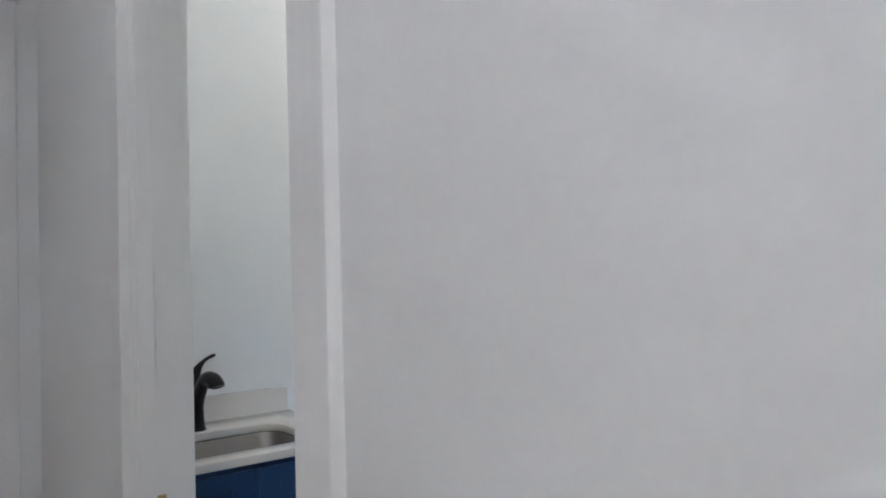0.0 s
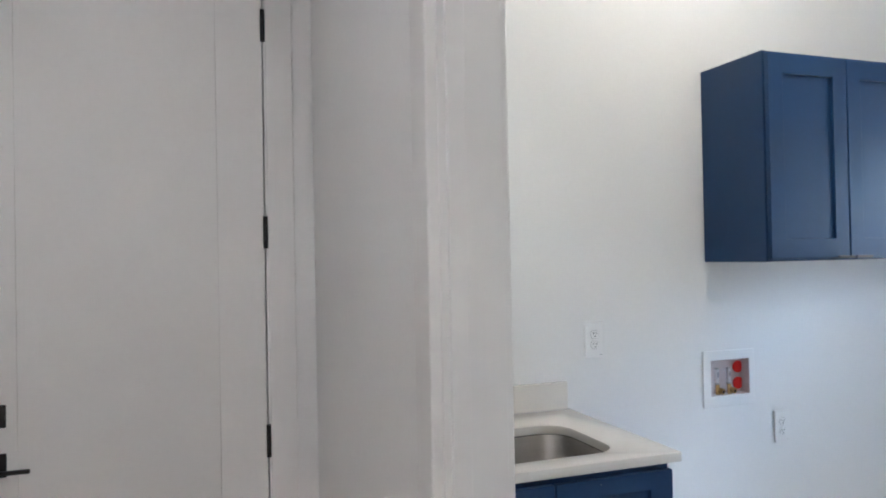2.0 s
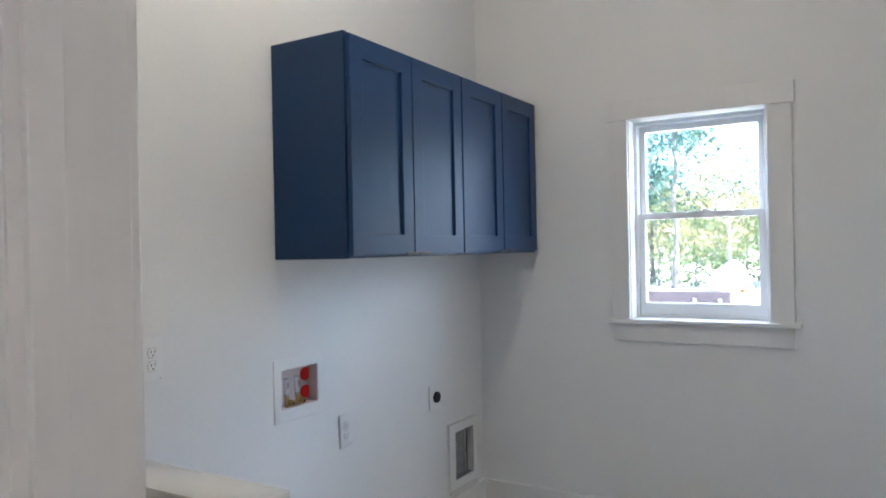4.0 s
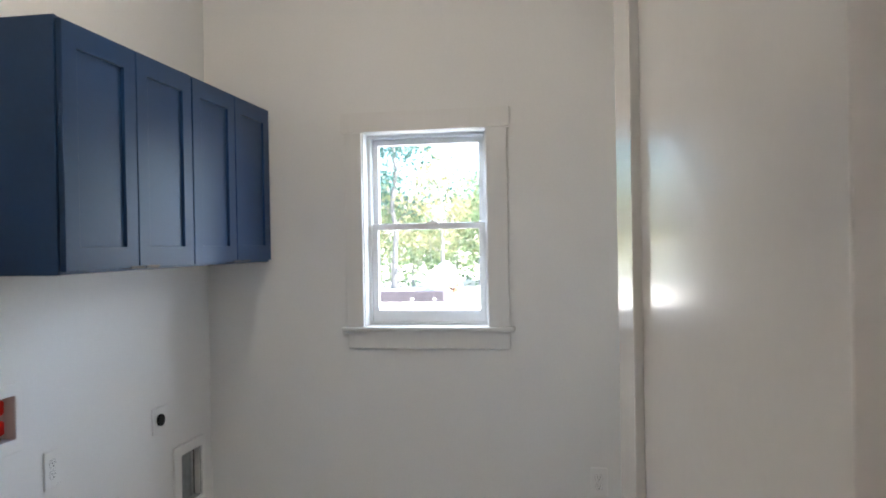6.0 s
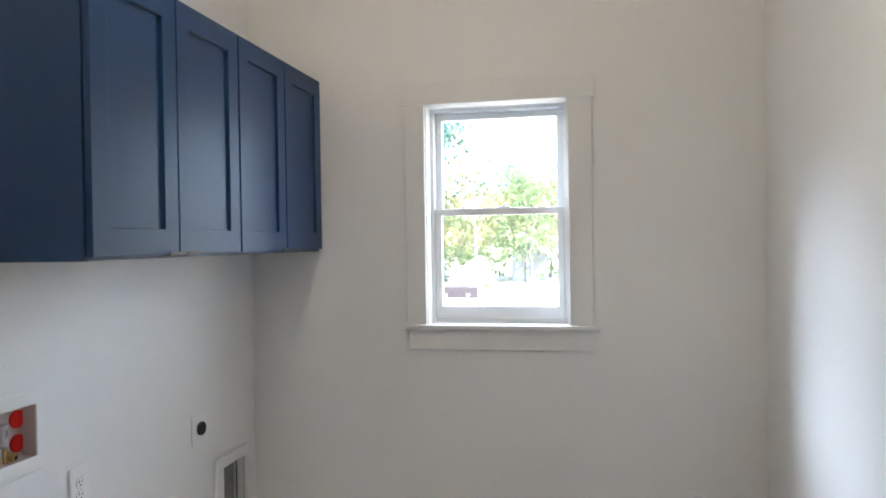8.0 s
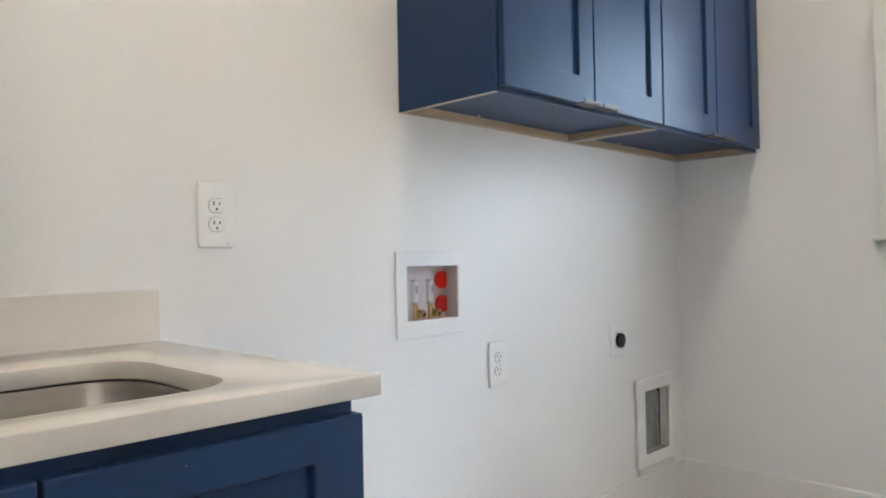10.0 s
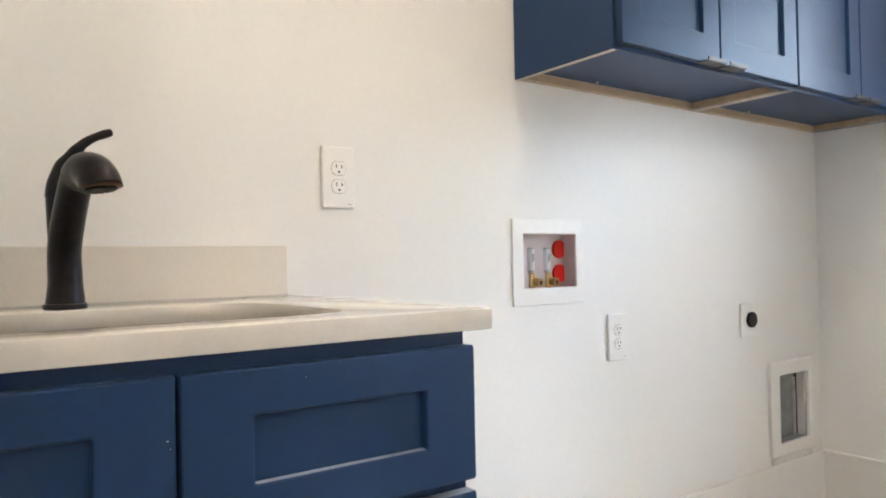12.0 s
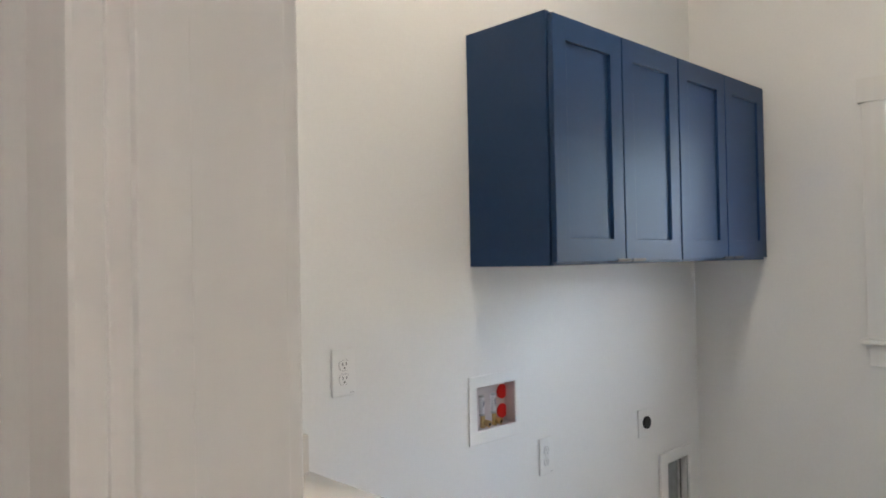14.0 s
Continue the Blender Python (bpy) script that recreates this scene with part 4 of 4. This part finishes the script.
TREES = [
    tree(1, 13, 0.15, 3.6, 0.28, BARK, LEAF_GREEN, 3200, 0.14),
    tree(2, 11, 0.15, 3.0, 0.25, PALE_BARK, LEAF_GOLD, 2300, 0.12, 0.03),
    tree(3, 17, 0.19, 4.2, 0.22, BARK, LEAF_DARK, 4300, 0.15, -0.02),
    tree(4, 6, 0.08, 2.4, 0.12, PALE_BARK, LEAF_GREEN, 1300, 0.10),
]
TREE_LABELS = ("leafy green deciduous tree at the edge of the wood", "slim pale-barked tree with golden autumn leaves", "tall dark green tree with a bare lower trunk", "low bushy young tree with light green leaves")
PLACES = [  # kind, metres beyond the window wall, along the wall, turn, size
    (2, 31, 8.9, 10, 0.80), (1, 31, 6.5, 80, 0.70), (0, 32, 4.2, 40, 0.46), (3, 31.5, 3.9, 0, 0.85), (3, 33, 8.4, 200, 0.75),
    (2, 34, 10.8, 140, 0.66), (3, 33, 6.1, 60, 0.6), (3, 33, 10.2, 150, 0.9), (0, 36, 5.2, 130, 0.52), (1, 36, 3.2, 300, 0.60), (0, 34, 12.2, 20, 0.6),
    (2, 36, 14.5, 220, 0.8), (3, 33, 2.2, 90, 1.0), (0, 35, 0.6, 10, 0.6), (1, 37, -1.6, 70, 0.8), (0, 33, -4.0, 190, 0.6),
    (1, 38, 10.8, 30, 0.6), (0, 38, 17.5, 260, 0.7), (3, 36, 8.0, 120, 0.7), (1, 39, 19.5, 60, 0.8), (0, 36, 22.5, 310, 0.7), (0, 39, -7.5, 100, 0.8),
]
used = set()
for kind, d, y, turn, size in PLACES:
    base = TREES[kind]
    m = pose(EAST + d, y, GROUND + 0.9 * max(0.0, min(1.0, (d - 34) / 60)) - 0.08, 0, 0, turn)
    if kind not in used:
        used.add(kind)
        ob = base
        ob.matrix_basis = m
    else:
        ob = copy_thing(base, m)
    ob.scale = (size, size, size)
    tagged(ob, TREE_LABELS[kind], "tree", "trees beyond the window")


def far_woods():
    """The wooded slope behind the single trees."""
    rng = random.Random(9)
    verts, faces = [], []
    for _ in range(8000):
        a = rng.uniform(-0.85, 0.85)
        d = rng.uniform(58, 80)
        top = 6.6 + 2.5 * noise.noise(Vector((a * 9, 0, 0))) + 1.4 * noise.noise(Vector((a * 31, 3, 0)))
        p = Vector((EAST + d * math.cos(a), 1.5 + d * math.sin(a), GROUND + 0.4 + top * rng.random() ** 0.8))
        s = rng.uniform(0.35, 0.85)
        turn = Euler((rng.uniform(-1.2, 1.2), rng.uniform(-1.2, 1.2), rng.uniform(0, 6.28))).to_matrix()
        base = len(verts)
        verts.extend(p + turn @ Vector(q) * s for q in ((-1, 0, 0), (0, 0.6, 0.2), (1, 0, 0), (0, -0.6, 0.2)))
        faces.append((base, base + 1, base + 2, base + 3))
    data = bpy.data.meshes.new("far_woods")
    data.from_pydata([tuple(v) for v in verts], [], faces)
    data.materials.append(LEAF_GOLD)
    tagged(new("far_woods", data), "pale yellow-green woods on the far slope", "woods", "", "stuff")


far_woods()


def undergrowth():
    """Brush and low branches along the edge of the wood."""
    rng = random.Random(12)
    verts, faces = [], []
    for _ in range(6000):
        d, y = rng.uniform(31.5, 46), rng.uniform(-12, 26)
        top = 1.5 + 0.9 * noise.noise(Vector((d * 0.3, y * 0.45, 0))) + 0.6 * noise.noise(Vector((d, y * 1.3, 5)))
        p = Vector((EAST + d, y, GROUND + max(0.0, top) * rng.random()))
        s = rng.uniform(0.08, 0.18)
        turn = Euler((rng.uniform(-1.2, 1.2), rng.uniform(-1.2, 1.2), rng.uniform(0, 6.28))).to_matrix()
        base = len(verts)
        verts.extend(p + turn @ Vector(q) * s for q in ((-1, 0, 0), (0, 0.6, 0.2), (1, 0, 0), (0, -0.6, 0.2)))
        faces.append((base, base + 1, base + 2, base + 3))
    data = bpy.data.meshes.new("undergrowth")
    data.from_pydata([tuple(v) for v in verts], [], faces)
    data.materials.append(LEAF_GREEN)
    tagged(new("undergrowth", data), "mixed green brush along the edge of the wood", "brush", "", "stuff")


undergrowth()


def site_things():
    mound = thing("covered_mound", (EAST + 30, 6.35, GROUND), "rounded pile under a white tarp on the bare ground", "covered pile")
    bm = bmesh.new()
    bmesh.ops.create_icosphere(bm, subdivisions=4, radius=1.0)
    for v in bm.verts:
        lump = 1 + 0.34 * noise.noise(v.co * 1.9) + 0.12 * noise.noise(v.co * 5)
        v.co = Vector((v.co.x * 0.7, v.co.y * 0.85, max(-0.02, v.co.z) * 1.25)) * lump
    bm.transform(Matrix.Translation((EAST + 30, 6.35, GROUND)))
    part("tarp", bm, TARP, mound, smooth=60)
    beam = thing("timber_beam", (EAST + 23.2, 6.7, GROUND), "long dark weathered timber lying on the bare ground", "timber")
    part("beam", box(EAST + 23, EAST + 23.4, 5.2, 9.6, GROUND - 0.05, GROUND + 0.40, 0.03), TIMBER, beam)
    for y in (5.5, 6.35, 8.3):
        part("paper_tag", box(EAST + 22.985, EAST + 22.9995, y, y + 0.1, GROUND + 0.06, GROUND + 0.14), LABEL, beam, "white paper tag")
    board = thing("board", (EAST + 19.5, 5.0, GROUND), "loose weathered board lying on the ground", "board")
    part("plank", box(EAST + 19.4, EAST + 19.6, 4.4, 5.6, GROUND - 0.02, GROUND + 0.07, 0.01), TIMBER, board)
    heap = thing("scrap_heap", (EAST + 28.6, 5.5, GROUND), "small heap of broken orange-brown boards on the bare ground", "scrap wood")
    rng = random.Random(21)
    for k in range(9):
        half = rng.uniform(0.22, 0.45)
        bm = box(-0.05, 0.05, -half, half, -0.02, 0.02, 0.004, segments=1)
        bm.transform(Matrix.Translation((EAST + 28.6 + rng.uniform(-0.2, 0.2), 5.5 + rng.uniform(-0.25, 0.25), GROUND + 0.05 + 0.035 * k)) @ Euler((rng.uniform(-0.4, 0.4), rng.uniform(-0.3, 0.3), rng.uniform(0, 3.1))).to_matrix().to_4x4())
        part("scrap_board", bm, SCRAP, heap)
    shed = thing("shed", (EAST + 34, 4.2, GROUND), "small grey shed with a pale gable roof", "shed")
    x0, x1, y0, y1, z = EAST + 33, EAST + 35, 3.3, 5.0, GROUND
    part("wall", box(x0, x1, y0, y1, z - 0.1, z + 1.35, 0.01), SIDING, shed)
    bm = bmesh.new()
    ridge = (y0 + y1) / 2
    pts = [(x0 - 0.2, y0 - 0.25, z + 1.25), (x0 - 0.2, ridge, z + 2.1), (x0 - 0.2, y1 + 0.25, z + 1.25)]
    front = [bm.verts.new(p) for p in pts] + [bm.verts.new((p[0], p[1], p[2] + 0.12)) for p in reversed(pts)]
    face = bm.faces.new(front)
    out = bmesh.ops.extrude_face_region(bm, geom=[face])
    bmesh.ops.translate(bm, vec=(x1 - x0 + 0.4, 0, 0), verts=[v for v in out["geom"] if isinstance(v, bmesh.types.BMVert)])
    part("roof", bm, ROOF, shed)
    bm = bmesh.new()
    bm.faces.new([bm.verts.new(p) for p in ((x0 + 0.01, y0, z + 1.351), (x0 + 0.01, y1, z + 1.351), (x0 + 0.01, ridge, z + 2.04))])
    out = bmesh.ops.extrude_face_region(bm, geom=bm.faces[:])
    bmesh.ops.translate(bm, vec=(0.05, 0, 0), verts=[v for v in out["geom"] if isinstance(v, bmesh.types.BMVert)])
    part("gable", bm, SIDING, shed)


site_things()

# ---- floor tiles ----
SIZE, GAP = 0.2032, 0.002


def floor_tiles():
    bm = box(-SIZE / 2 + GAP / 2, SIZE / 2 - GAP / 2, -SIZE / 2 + GAP / 2, SIZE / 2 - GAP / 2, -0.008, 0.0, 0.0008, segments=1)
    first = link_mesh("tile", bm, TILE)
    made = 0
    for i in range(15):
        for j in range(11):
            x, y = EAST - 0.016 - SIZE * (i + 0.5), NORTH - 0.016 - SIZE * (j + 0.5)
            if x < ROOM_W - 0.05 or y < SOUTH:
                continue
            ob = first if made == 0 else new("tile", first.data)
            ob.parent = FLOOR
            ob.location = (x, y, 0.0)
            made += 1


floor_tiles()
